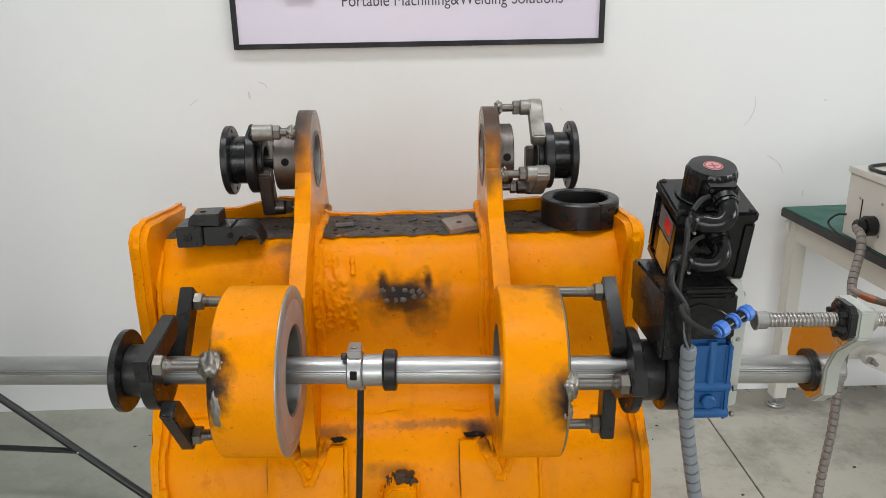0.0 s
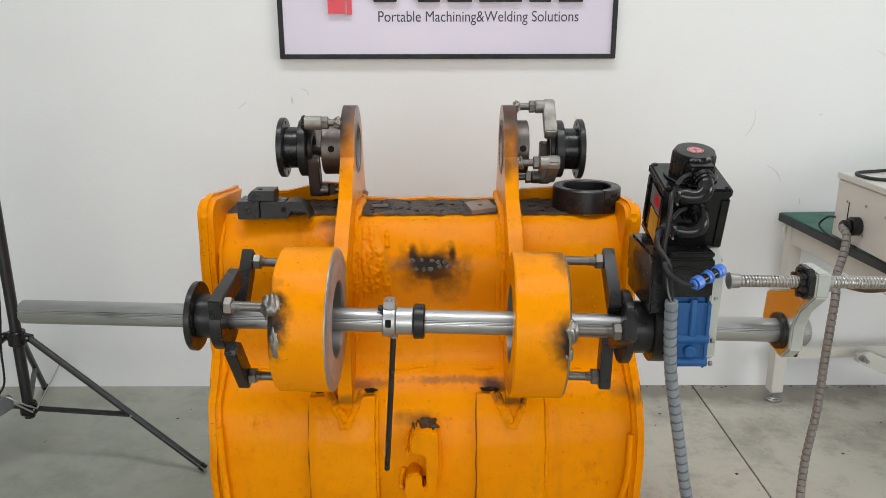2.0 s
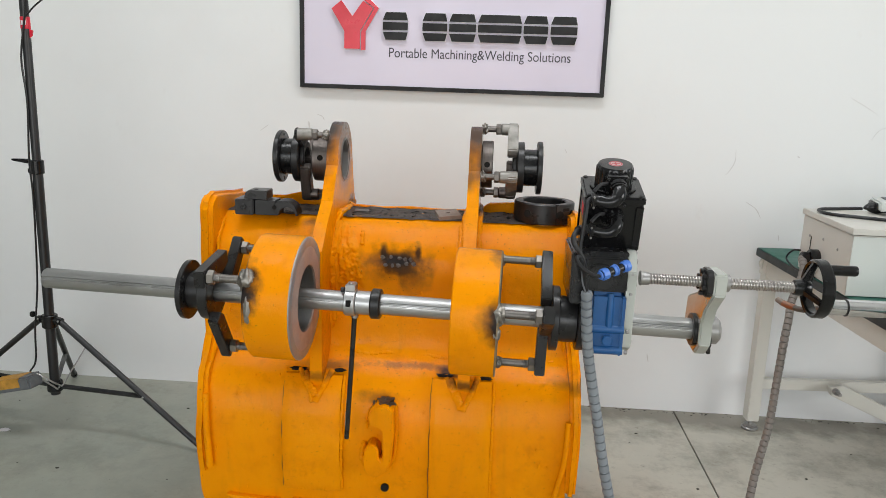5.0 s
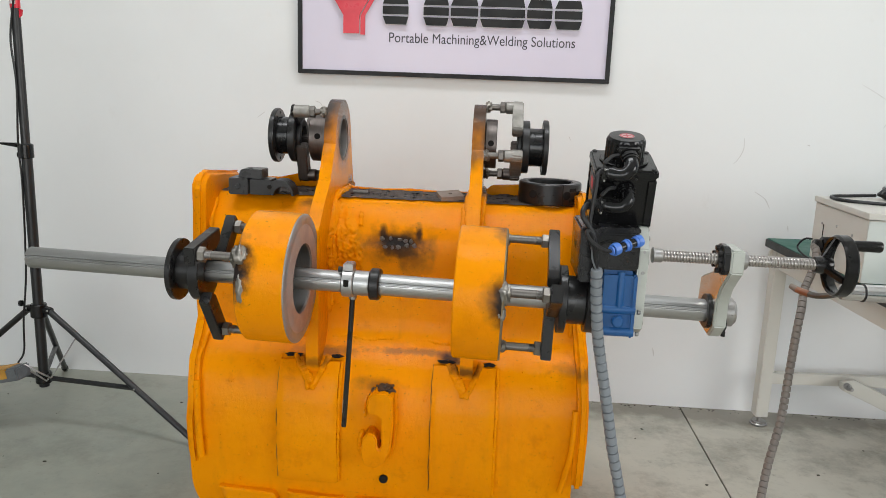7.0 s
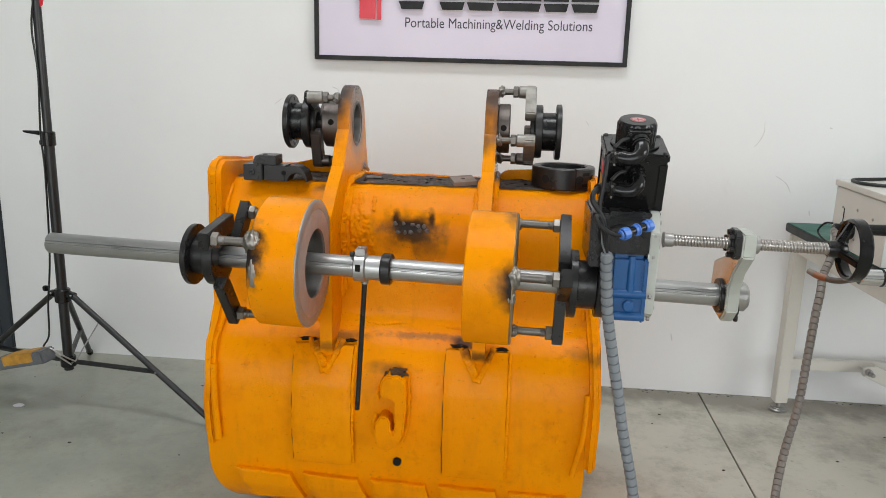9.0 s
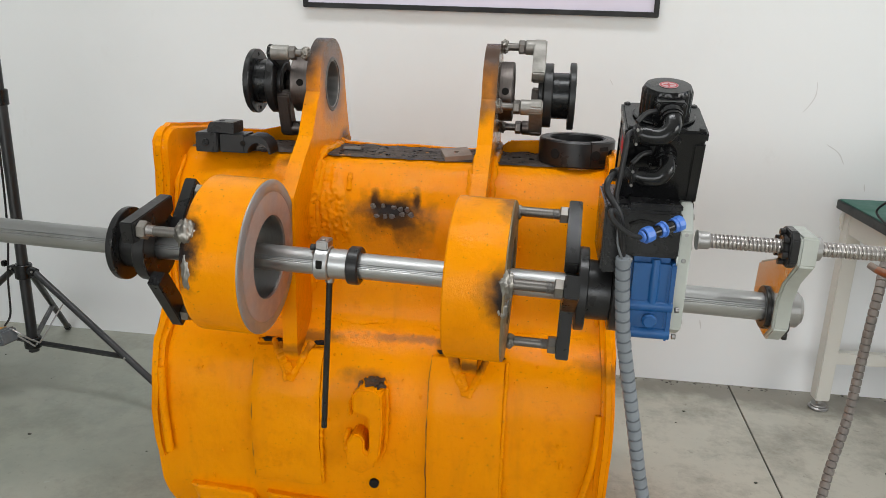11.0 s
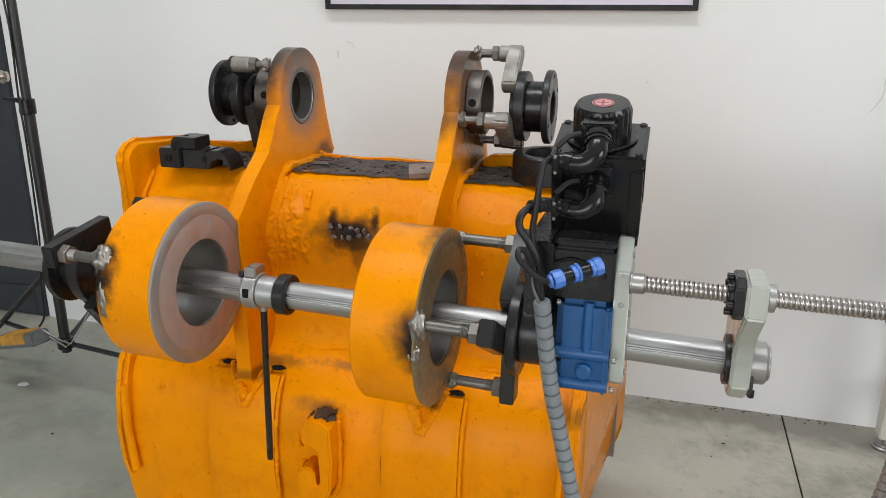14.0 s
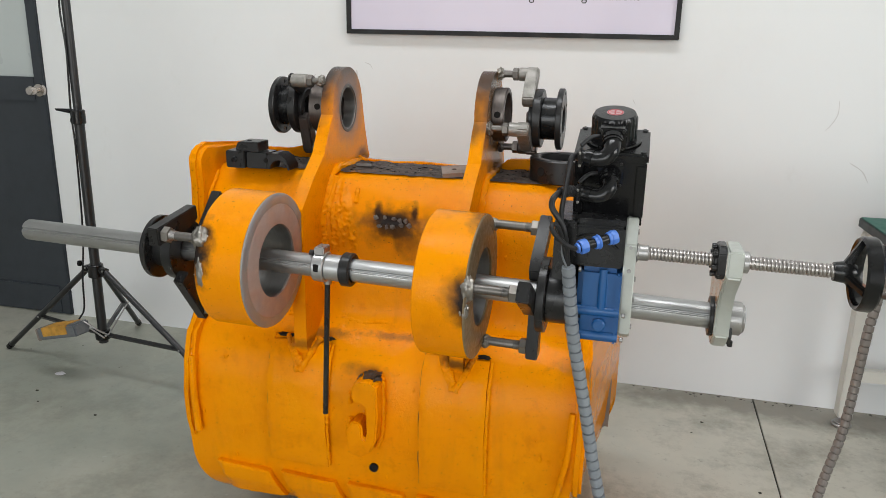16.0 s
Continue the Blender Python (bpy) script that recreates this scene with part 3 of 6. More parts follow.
def side_lip(sign):
    bm = prism(SIDE, 0.0, 0.034, "x", 0.011, None, 3)
    bmesh.ops.subdivide_edges(bm, edges=[e for e in bm.edges if e.calc_length() > 0.05], cuts=2)
    for v in bm.verts:
        d = 0.006 * noise.noise(v.co * 9 + Vector((sign, 0, 0)))
        top = max(0.0, (v.co.z - 0.93) / 0.1)
        low = max(0.0, min(1.0, (0.8 - v.co.z) / 0.2))
        x = (0.481 - 0.014 * low if sign < 0 else 0.472 + 0.018 * low) + v.co.x * (1 if v.co.z > 0.62 else 0.85) + d + (0.003 if sign > 0 else -0.007) * top + (0.005 * low if sign > 0 else 0)
        v.co = (BX + sign * x, v.co.y + d, v.co.z + d - (0.012 * top if sign > 0 else 0))
    return bm


for s in (-1, 1):
    lip = bpart("side_lip", side_lip(s), m_shell, "thick rounded side edge with chipped paint")
    bpart("weld_bead", bead([(BX + s * (0.472 if s < 0 else 0.478), y, z) for y, z in ((0.075, 0.985), (0.024, 0.92), (0.011, 0.80), (0.004, 0.67), (-0.055, 0.61), (-0.108, 0.50))[:6 if s < 0 else 4]], 0.006, 3 + s), m_shell)
bpart("edge_bead", tube(spline([(BX - 0.470, -0.112, 0.54), (BX - 0.466, -0.122, 0.45), (BX - 0.461, -0.119, 0.335)], 12), 0.0095, 12), m_shell)
bpart("edge_bead", tube(spline([(BX + 0.492, -0.112, 0.52), (BX + 0.487, -0.126, 0.42), (BX + 0.475, -0.122, 0.35), (BX + 0.466, -0.115, 0.30)], 12), 0.0075, 12), m_shell)

bpart("crease_weld", bead([(BX - 0.455 + 0.91 * k / 18, 0.0 - 0.004 * math.sin(k * 1.7), 0.640 + 0.004 * math.sin(k * 2.9)) for k in range(19)], 0.007, 31), m_shell, "uneven weld along the shell's crease")

# reinforcing straps, wear plates and the lifting hook on the curved shell
FRONT = [(0.008, 0.66), (-0.012, 0.63), (-0.05, 0.605), (-0.082, 0.565), (-0.104, 0.50), (-0.112, 0.42), (-0.108, 0.34), (-0.10, 0.27), (-0.088, 0.20), (-0.068, 0.155), (-0.02, 0.11)]


def front_y(z):
    for (y0, z0), (y1, z1) in zip(FRONT, FRONT[1:]):
        if z1 <= z <= z0:
            return y0 + (y1 - y0) * (z0 - z) / (z0 - z1)
    return FRONT[-1][0]


def strap(corners, thick, seed):
    """A sheet that lies on the curved front; corners: bottom left, bottom right, top right, top left as (x, z)."""
    bm = bmesh.new()
    (x0, z0), (x1, z1), (x2, z2), (x3, z3) = corners
    nu, nv = 14, 24
    top, low = [], []
    for j in range(nv + 1):
        v = j / nv
        a, b = [], []
        for i in range(nu + 1):
            u = i / nu
            x = (x0 * (1 - u) + x1 * u) * (1 - v) + (x3 * (1 - u) + x2 * u) * v
            z = (z0 * (1 - u) + z1 * u) * (1 - v) + (z3 * (1 - u) + z2 * u) * v
            rim = min(i, nu - i, j, nv - j)
            lift = thick * (1.0 if rim > 1 else 0.97 if rim == 1 else 0.72) + 0.0018 * noise.noise(Vector((x * 16 + seed, z * 16, 0)))
            if rim <= 1:
                lift += 0.003 * noise.noise(Vector((x * 60, z * 60, seed)))
                z += 0.003 * noise.noise(Vector((x * 40, seed, z * 5)))
                x += 0.002 * noise.noise(Vector((z * 40, seed, x * 5)))
            y = front_y(z)
            a.append(bm.verts.new((x, y - lift, z)))
            b.append(bm.verts.new((x, y + 0.006, z)))
        top.append(a)
        low.append(b)
    for rows in (top, low):
        for p, q in zip(rows, rows[1:]):
            for i in range(nu):
                bm.faces.new((p[i], p[i + 1], q[i + 1], q[i]))
    ring = [(0, i) for i in range(nu)] + [(j, nu) for j in range(nv)] + [(nv, i) for i in range(nu, 0, -1)] + [(j, 0) for j in range(nv, 0, -1)]
    for (j, i), (l, k) in zip(ring, ring[1:] + ring[:1]):
        bm.faces.new((top[j][i], top[l][k], low[l][k], low[j][i]))
    return bm


for (xl, xr, z0, z1), (tl, tr) in (((-0.402, -0.246, 0.285, 0.596), (-0.404, -0.250)), ((-0.008, 0.152, 0.272, 0.600), (-0.010, 0.148))):
    st = bpart("strap", strap([(xl, z0), (xr, z0 - 0.003), (tr, z1), (tl, z1)], 0.016, 1 + xl), m_wear, "welded-on reinforcing strap")
    levels = [z0 + (z1 - z0) * k / 9 for k in range(10)]
    # thin dark line down the strap's left edge
    bpart("strap_edge_line", bead([(xl - 0.003 + 0.0012 * math.sin(k * 2.3), front_y(z) - 0.0035, z) for k, z in enumerate(levels)], 0.0013, 2 + xl), m_seam, "thin dark line beside the strap", st)
    bpart("seam_weld", bead([(xr + 0.002, front_y(z) - 0.008, z) for z in levels], 0.0046, 5 + xl), m_wear, "", st)
    bpart("seam_weld", bead([(xl + 0.01 + (xr - xl - 0.02) * k / 8, front_y(z0) - 0.005, z0 - 0.003) for k in range(9)], 0.0045, 8 + xl), m_wear, "", st)
for i in range(5):
    x = -0.562 + 0.182 * i
    lean = (0.03, 0.03, 0.012, 0.012, 0.0)[i]
    bpart("wear_plate", strap([(x + lean, 0.15), (x + 0.15 + lean, 0.15), (x + 0.146, 0.238 - 0.002 * i), (x, 0.248 - 0.004 * i)], 0.02, 4 + i), m_wear)


def hook_shape():
    outline = [(-0.166, 0.500), (-0.164, 0.538), (-0.150, 0.553), (-0.118, 0.555), (-0.101, 0.543), (-0.099, 0.47), (-0.105, 0.40), (-0.119, 0.367),
               (-0.145, 0.351), (-0.171, 0.356), (-0.179, 0.385), (-0.176, 0.428), (-0.165, 0.446), (-0.147, 0.444), (-0.139, 0.43), (-0.138, 0.408), (-0.132, 0.403),
               (-0.128, 0.416), (-0.130, 0.486), (-0.142, 0.495), (-0.155, 0.493)]
    bm = prism(outline, -0.158, -0.09, "y", 0.006, None, 3)
    for v in bm.verts:
        v.co += Vector((0.003, 0.002, 0.003)) * noise.noise(v.co * 30)
    return bm


bpart("lifting_hook", hook_shape(), m_wear, "orange painted lifting hook with a rough welded root")
bpart("hook_weld", merge(lump((-0.126, -0.120, 0.552), (0.021, 0.022, 0.006), 2, 4, 0.7), lump((-0.152, -0.120, 0.538), (0.010, 0.020, 0.012), 3, 4, 0.7)), m_burnt, "scorched lumpy weld")
bpart("hook_weld", merge(bead([(-0.100, -0.116, 0.54), (-0.097, -0.120, 0.47), (-0.102, -0.118, 0.40), (-0.116, -0.116, 0.36)], 0.0058, 4), lump((-0.168, -0.125, 0.505), (0.008, 0.026, 0.02), 6, 4, 0.6),
                         bead([(-0.183, -0.118, 0.435), (-0.188, -0.118, 0.39), (-0.172, -0.116, 0.352)], 0.007, 9)), m_wear)
bpart("hook_weld", lump((-0.133, -0.112, 0.404), (0.007, 0.014, 0.006), 8, 3, 0.6), m_burnt)
for x, z, w in ((-0.372, 0.604, 0.032), (-0.262, 0.606, 0.02), (0.022, 0.608, 0.028), (0.130, 0.606, 0.02)):
    bpart("strap_gap", lump((x, -0.055, z), (w * 0.75, 0.008, 0.0042), x * 50, 3, 0.6), m_gap, "black burnt slot over the strap")
# solid plug: the hole's inner shade is put into its colour
bpart("drain_hole", rod(-0.1115, -0.09, 0.011, 0.001, 20, "y", (-0.127, 0, 0.298)), m_gap, "dark drain hole")

# lugs: each an ear plate rising from the shell, and a heavy ring boss in front of it
EAR_C = (0.2, 1.147)


def ear_mesh(x0, x1):
    """A plate with a bore through its rounded head, and a foot that runs down the shell's front."""
    cy, cz = EAR_C
    head = [(-0.034, 1.0), (0.035, 1.048), (0.077, 1.115)]
    for a in range(185, 5, -10):
        head.append((cy + 0.104 * math.cos(radians(a)), cz + 0.104 * math.sin(radians(a))))
    head += [(0.324, 1.085), (0.348, 1.02), (0.36, 1.0)]
    foot = [(-0.034, 1.0), (0.345, 1.0), (0.345, 0.985), (0.10, 0.975), (0.05, 0.9), (0.035, 0.75), (0.02, 0.62), (-0.045, 0.585), (-0.088, 0.57), (-0.10, 0.60), (-0.10, 0.72), (-0.10, 0.85), (-0.10, 0.94), (-0.075, 0.962)]
    return merge(prism(head, x0, x1, "x", 0, (cy, cz, 0.0545)), prism(foot, x0, x1, "x", 0))


for x0, x1, inward in ((-0.332, -0.300, 1), (0.058, 0.090, -1)):
    ear = bpart("ear_plate", ear_mesh(x0, x1), m_ear, "orange ear plate, bare and blackened round its bore")
    ear.data.set_sharp_from_angle(angle=radians(14))
    xi = x1 if inward > 0 else x0
    # long fillet welds where ear, deck and front meet
    w = [bead([(xi, 0.335, 1.002), (xi + 0.003 * inward, 0.25, 0.999), (xi + 0.004 * inward, 0.15, 1.004), (xi + 0.004 * inward, 0.09, 0.998), (xi + 0.003 * inward, 0.035, 0.93),
               (xi + 0.004 * inward, 0.018, 0.85), (xi, 0.012, 0.70)], 0.010, 1 + x0),
         bead([(xi + 0.012 * inward, 0.085, 0.99), (xi + 0.012 * inward, 0.03, 0.92), (xi + 0.014 * inward, 0.016, 0.83), (xi + 0.008 * inward, 0.012, 0.72)], 0.009, 2 + x0)]
    xo = x0 if inward > 0 else x1
    w.append(bead([(xo, 0.32, 1.008), (xo - 0.003 * inward, 0.2, 1.003), (xo - 0.003 * inward, 0.09, 0.998), (xo - 0.003 * inward, 0.03, 0.92), (xo, 0.014, 0.8), (xo, 0.01, 0.67)], 0.010, 7 + x0))
    bpart("weld_bead", merge(*w), m_ear)
    xm = (x0 + x1) / 2
    bpart("root_weld", merge(bead([(xm - 0.052, -0.05, 0.606), (xm - 0.026, -0.09, 0.575), (xm - 0.004, -0.112, 0.535)], 0.009, 3 + x0), bead([(xm + 0.036, -0.055, 0.606), (xm + 0.022, -0.09, 0.578), (xm, -0.112, 0.535)], 0.009, 5 + x0),
                             bead([(xm - 0.036, -0.06, 0.60), (xm - 0.018, -0.092, 0.575), (xm, -0.108, 0.548)], 0.010, 9 + x0)), m_ear)

# rough built-up weld on the front beside the ear
def weld_sheet():
    """A ropy built-up patch lying on the front, thinning out to its edges."""
    bm = bmesh.new()
    nu, nv = 44, 70
    rows = []
    for j in range(nv + 1):
        v = j / nv
        z = 0.985 - 0.185 * v
        y0 = 0.08 - 0.052 * min(1, (0.985 - z) / 0.06) if z > 0.925 else 0.028 - 0.012 * min(1, (0.925 - z) / 0.05)
        row = []
        for i in range(nu + 1):
            u = i / nu
            x = -0.304 + u * (0.052 + 0.055 * min(1.0, v * 1.4))
            fade = min(1.0, 6 * (1 - u), 8 * v + 0.3, 6 * (1 - v)) * (1 - 0.3 * u)
            h = 0.007 + 0.011 * noise.noise(Vector((x * 75, z * 26, 2))) + 0.007 * noise.noise(Vector((x * 120, z * 120, 5)))
            row.append(bm.verts.new((x, y0 + 0.003 - max(0.0, h) * fade - 0.012 * max(0, 1 - u * 5), z)))
        rows.append(row)
    for p, q in zip(rows, rows[1:]):
        for i in range(nu):
            bm.faces.new((p[i], p[i + 1], q[i + 1], q[i]))
    return bm


bpart("weld_patch", weld_sheet(), m_shell, "ropy built-up weld under orange paint")
bpart("weld_run", bead([(-0.222, 0.062, 0.968), (-0.221, 0.035, 0.932)], 0.006, 17), m_shell)


def burn_lumps():
    rng = random.Random(5)
    bms = []
    for row, n in ((0.905, 5), (0.888, 5)):
        for k in range(n):
            bms.append(lump((-0.162 + 0.021 * k + rng.uniform(-0.007, 0.007) + (0.006 if row < 0.9 else 0), 0.014, row + rng.uniform(-0.004, 0.004)), (rng.uniform(0.004, 0.0064), 0.004, rng.uniform(0.004, 0.006)), k + row * 9, 3, 0.5))
    return merge(*bms)


def paint_runs():
    """Small runs and lumps in the thick paint on the front."""
    rng = random.Random(21)
    bms = []
    for k in range(95):
        low = k % 3 > 0
        x = BX + rng.uniform(-0.45, 0.45)
        z = rng.uniform(0.26, 0.60) if low else rng.uniform(0.66, 0.88)
        w = rng.uniform(0.0012, 0.0032)
        y = front_y(z) if low else 0.011 + 0.04 * (z - 0.66) ** 2
        bms.append(lump((x, y - 0.001, z), (w * rng.uniform(0.8, 1.6), 0.0028, w * rng.uniform(1.0, 3.6)), k * 1.7, 2, 0.5))
    return merge(*bms)


bpart("paint_runs", paint_runs(), m_wear, "runs and lumps in the orange paint")["kind"] = "stuff"
bpart("burnt_weld_dots", burn_lumps(), m_stud, "blackened weld dots in a soot patch")
bpart("side_cutter", prism([(0.46, 0.16), (0.52, 0.17), (0.55, 0.22), (0.545, 0.33), (0.51, 0.385), (0.46, 0.38)], 0.37, 0.425, "x", 0.02, None, 3), m_rust, "worn brown steel side cutter")

BAR = pose(0, -0.230, 0.846, 0, 1.17, -1.2)      # the boring bar's line
BOSS_R, BORE_R = 0.1498, 0.0825


def boss(x0, x1):
    c = 0.003
    prof = [(BORE_R + 0.0, x0), (BOSS_R - c, x0), (BOSS_R, x0 + c), (BOSS_R, x1 - c), (BOSS_R - 2 * c, x1), (BORE_R + 0.002, x1), (BORE_R, x1 - 0.002), (BORE_R, x0 + 0.002)]
    bm = lathe(prof, 96)
    for v in bm.verts:
        r = Vector((0, v.co.y, v.co.z)).length
        if r > 0.1:
            k = 1 + 0.004 * noise.noise(v.co * 12)
            v.co = (v.co.x, v.co.y * k, v.co.z * k)
    return bm


boss_m = BUCKET_IN @ BAR
for x0, x1 in ((-0.418, -0.309), (0.049, 0.1545)):
    bo = part("ring_boss", boss(x0, x1 - 0.001), m_boss, bucket, "heavy orange ring boss with a machined bore", boss_m)
    part("bore_lining", pipe(x0 + 0.001, x1 - 0.001, BORE_R + 0.003, BORE_R - 0.0015), m_bore, bo, "dark machined bore")
    part("machined_face", lathe([(BORE_R - 0.001, x1 + 0.0022), (0.123, x1 + 0.0022), (0.125, x1 + 0.001), (0.1275, x1 + 0.001), (0.1275, x1 - 0.006), (BORE_R - 0.001, x1 - 0.006)], 96),
         m_face if x0 < 0 else m_scorched, bo, "turned bare steel face")
    part("chamfer_ring", lathe([(0.1265, x1 + 0.0014), (0.1455, x1 + 0.0012), (0.1487, x1 - 0.0010), (0.1487, x1 - 0.003), (0.145, x1 - 0.008), (0.1265, x1 - 0.012)], 96), m_chamfer if x0 < 0 else m_scorched, bo, "dull turned edge")

# scale pitted gouges where the studs are welded to the bosses
for i, (x, y, z, sx, sy, sz) in enumerate(((-0.412, -0.344, 0.924, 0.021, 0.020, 0.026), (-0.408, -0.363, 0.858, 0.012, 0.011, 0.031), (-0.412, -0.17, 0.715, 0.01, 0.012, 0.014),
                                           (-0.416, -0.112, 0.944, 0.010, 0.012, 0.014),
                                           (0.152, -0.362, 0.878, 0.014, 0.019, 0.027), (0.146, -0.372, 0.838, 0.012, 0.010, 0.019), (0.158, -0.187, 0.704, 0.012, 0.014, 0.014), (0.158, -0.133, 0.950, 0.012, 0.012, 0.014))):
    bpart("stud_weld", lump((x, y, z), (sx, sy, sz), 20 + i * 3, 4, 0.26), m_weld, "bright lumpy weld").data.set_sharp_from_angle(angle=radians(75))

# ---- bearing supports on the boring bar ----
LEFT_STUDS = ((150, 0.134, 8), (39, 0.138, -132), (-80, 0.148, 126))
RIGHT_STUDS = ((163, 0.132, -30), (48, 0.147, -146), (-71, 0.145, 88))


def on_circle(a, r):
    return r * math.cos(radians(a)), r * math.sin(radians(a))


def arm(x0, x1, a, r, way, length=0.125, width=0.040):
    """A flat offset arm that runs from past its stud towards the hub."""
    bm = prism([(-0.022, -width / 2), (length - 0.02, -width / 2), (length, -width / 4), (length, width / 2), (-0.022, width / 2)], x0, x1, "x", 0.002)
    bmesh.ops.rotate(bm, verts=bm.verts, matrix=Matrix.Rotation(radians(way), 3, "X"))
    y, z = on_circle(a, r)
    bmesh.ops.translate(bm, verts=bm.verts, vec=(0, y, z))
    return bm


def support(name, label, face, arm0, arm1, flanges, out):
    """Arms, studs and a bearing hub; face: where the studs meet the boss."""
    t = thing(name, label, "bearing support", BAR)
    for x0, x1, r in flanges:
        part("hub" if r < 0.06 else "flange", pipe(x0, x1, r, 0.0262), m_black, t)
    for a, r, way in (LEFT_STUDS if out < 0 else RIGHT_STUDS):
        part("arm", arm(arm0, arm1, a, r, way), m_black, t)
        y, z = on_circle(a, r)
        inner = arm1 if out < 0 else arm0
        st = part("stud", rod(face, inner, 0.0095, 0.001, 20, "x", (0, y, z)), m_stud, t)
        part("thread", lathe([q for k in range(9) for q in ((0.0105, inner - out * (0.012 + 0.002 * k)), (0.0092, inner - out * (0.013 + 0.002 * k)))], 20, "x", (0, y, z), False), m_steel, st)
        part("nut", hex_nut(inner, inner - out * 0.016, 0.0175, (0, y, z), radians(a)), m_bolt, t)
    part("cap_screw", rod(flanges[0][0] - 0.004, flanges[0][0], 0.006, 0.001, 14, "x", (0, 0.05, 0.02)), m_black, t)
    return t


left_support = support("bearing_support", "blackened three-armed bearing support bolted to the ring boss", -0.418, -0.530, -0.505,
                       ((-0.606, -0.593, 0.072), (-0.593, -0.555, 0.046), (-0.555, -0.530, 0.068)), -1)
right_support = support("bearing_support", "blackened three-armed bearing support beside the drive unit", 0.153, 0.250, 0.275,
                        ((0.275, 0.292, 0.076), (0.292, 0.334, 0.054), (0.334, 0.366, 0.070)), 1)
for sup, x in ((left_support, -0.606), (right_support, 0.366)):
    for k in range(6):
        y, z = on_circle(30 + 60 * k, 0.060)
        part("bolt", rod(x - 0.003, x + 0.004, 0.0048, 0.0008, 12, "x", (0, y, z)), m_steel, sup)

# ---- boring bar with its tool holder ----
boring_bar = thing("boring_bar", "long ground steel boring bar running through both bosses", "boring bar", BAR)
R_BAR = 0.0248


def keyed_bar():
    """A round bar with a keyway along its front."""
    bm = bmesh.new()
    ring = []
    n = 120
    for i in range(n):
        a = 2 * math.pi * i / n
        r = R_BAR
        for key, half, deep in ((160, 4.5, 0.004), (172, 1.6, 0.0012)):
            if abs(((a - radians(key) + math.pi) % (2 * math.pi)) - math.pi) < radians(half):
                r -= deep
        ring.append((r * math.cos(a), r * math.sin(a)))
    rows = []
    for x, s in ((-0.966, 0.93), (-0.963, 1), (0.633, 1), (0.634, 0.99)):
        rows.append([bm.verts.new((x, u * s, v * s)) for u, v in ring])
    for p, q in zip(rows, rows[1:]):
        for i in range(n):
            bm.faces.new((p[i], p[(i + 1) % n], q[(i + 1) % n], q[i]))
    bm.faces.new(rows[0])
    bm.faces.new(rows[-1])
    return bm


part("bar", keyed_bar(), m_bar, boring_bar, "ground steel bar with a keyway")
part("tool_clamp", pipe(-0.213, -0.186, 0.0335, 0.0245, 0.002), m_bar, boring_bar, "split steel tool clamp")
part("clamp_lug", merge(box(-0.211, -0.188, -0.018, 0.018, 0.030, 0.046, 0.002), rod(0.046, 0.049, 0.005, 0.001, 12, "z", (-0.2, -0.006, 0))), m_steel, boring_bar)
part("clamp_window", box(-0.206, -0.194, -0.0345, -0.030, -0.003, 0.013, 0.001), m_gap, boring_bar, "dark square tool slot")
part("knurled_screw", rod(-0.222, -0.213, 0.0065, 0.001, 16, "x", (0, -0.012, 0.032)), m_black, boring_bar)
part("spacer", pipe(-0.186, -0.150, 0.0285, 0.0245, 0.0015), m_bar, boring_bar)
part("stop_collar", pipe(-0.150, -0.126, 0.0365, 0.0245, 0.003), m_black, boring_bar, "black stop collar")
part("feeler_rod", tube([(-0.192, 0.012, -0.028), (-0.200, 0.022, -0.2), (-0.2085, 0.034, -0.372)], 0.0062, 14), m_black, boring_bar, "thin dark rod hanging from the clamp")
part("feeler_sleeve", tube([(-0.1915, 0.012, -0.03), (-0.1923, 0.0125, -0.042)], 0.009, 14), m_steel, boring_bar)
part("worn_section", tube([(-0.2055, 0.0298, -0.300), (-0.2072, 0.0322, -0.335)], 0.0064, 14), m_steel, boring_bar, "bare worn length of the rod")
part("worn_section", tube([(-0.2035, 0.0272, -0.262), (-0.204, 0.028, -0.275)], 0.0064, 14), m_steel, boring_bar, "bare worn length of the rod")

# ---- drive unit ----
drive = thing("drive_unit", "boring drive with black servo motor, blue gearbox and feed screw", "machine", BAR)


def dpart(name, bm, material, label="", parent=None):
    """A part of the drive unit, given in the room's own metres."""
    bmesh.ops.transform(bm, matrix=BAR.inverted(), verts=bm.verts)
    return part(name, bm, material, parent or drive, label)


gear = dpart("gearbox", box(0.352, 0.4318, -0.316, -0.14, 0.788, 0.930, 0.010), m_blue, "blue cast gearbox")
dpart("gearbox_flange", box(0.420, 0.4318, -0.321, -0.14, 0.784, 0.922, 0.004), m_blue, "", gear)
dpart("gearbox_rib", tube([(0.353, -0.3125, 0.845), (0.4318, -0.3125, 0.845)], 0.0105, 16), m_blue, "", gear)
dpart("gearbox_rib", tube([(0.353, -0.3125, 0.796), (0.4318, -0.3125, 0.796)], 0.0105, 16), m_blue, "", gear)
dpart("gearbox_rib", tube([(0.398, -0.310, 0.926), (0.398, -0.3135, 0.90), (0.398, -0.3135, 0.85)], [0.008, 0.0085, 0.0085], 16), m_blue, "", gear)
dpart("oil_plug", rod(-0.327, -0.30, 0.0125, 0.003, 24, "y", (0.396, 0, 0.820)), m_blue, "round blue oil plug", gear)
for z in (0.842, 0.794):
    dpart("bolt", rod(0.436, 0.443, 0.005, 0.001, 14, "x", (0, -0.318, z)), m_steel, "", gear)
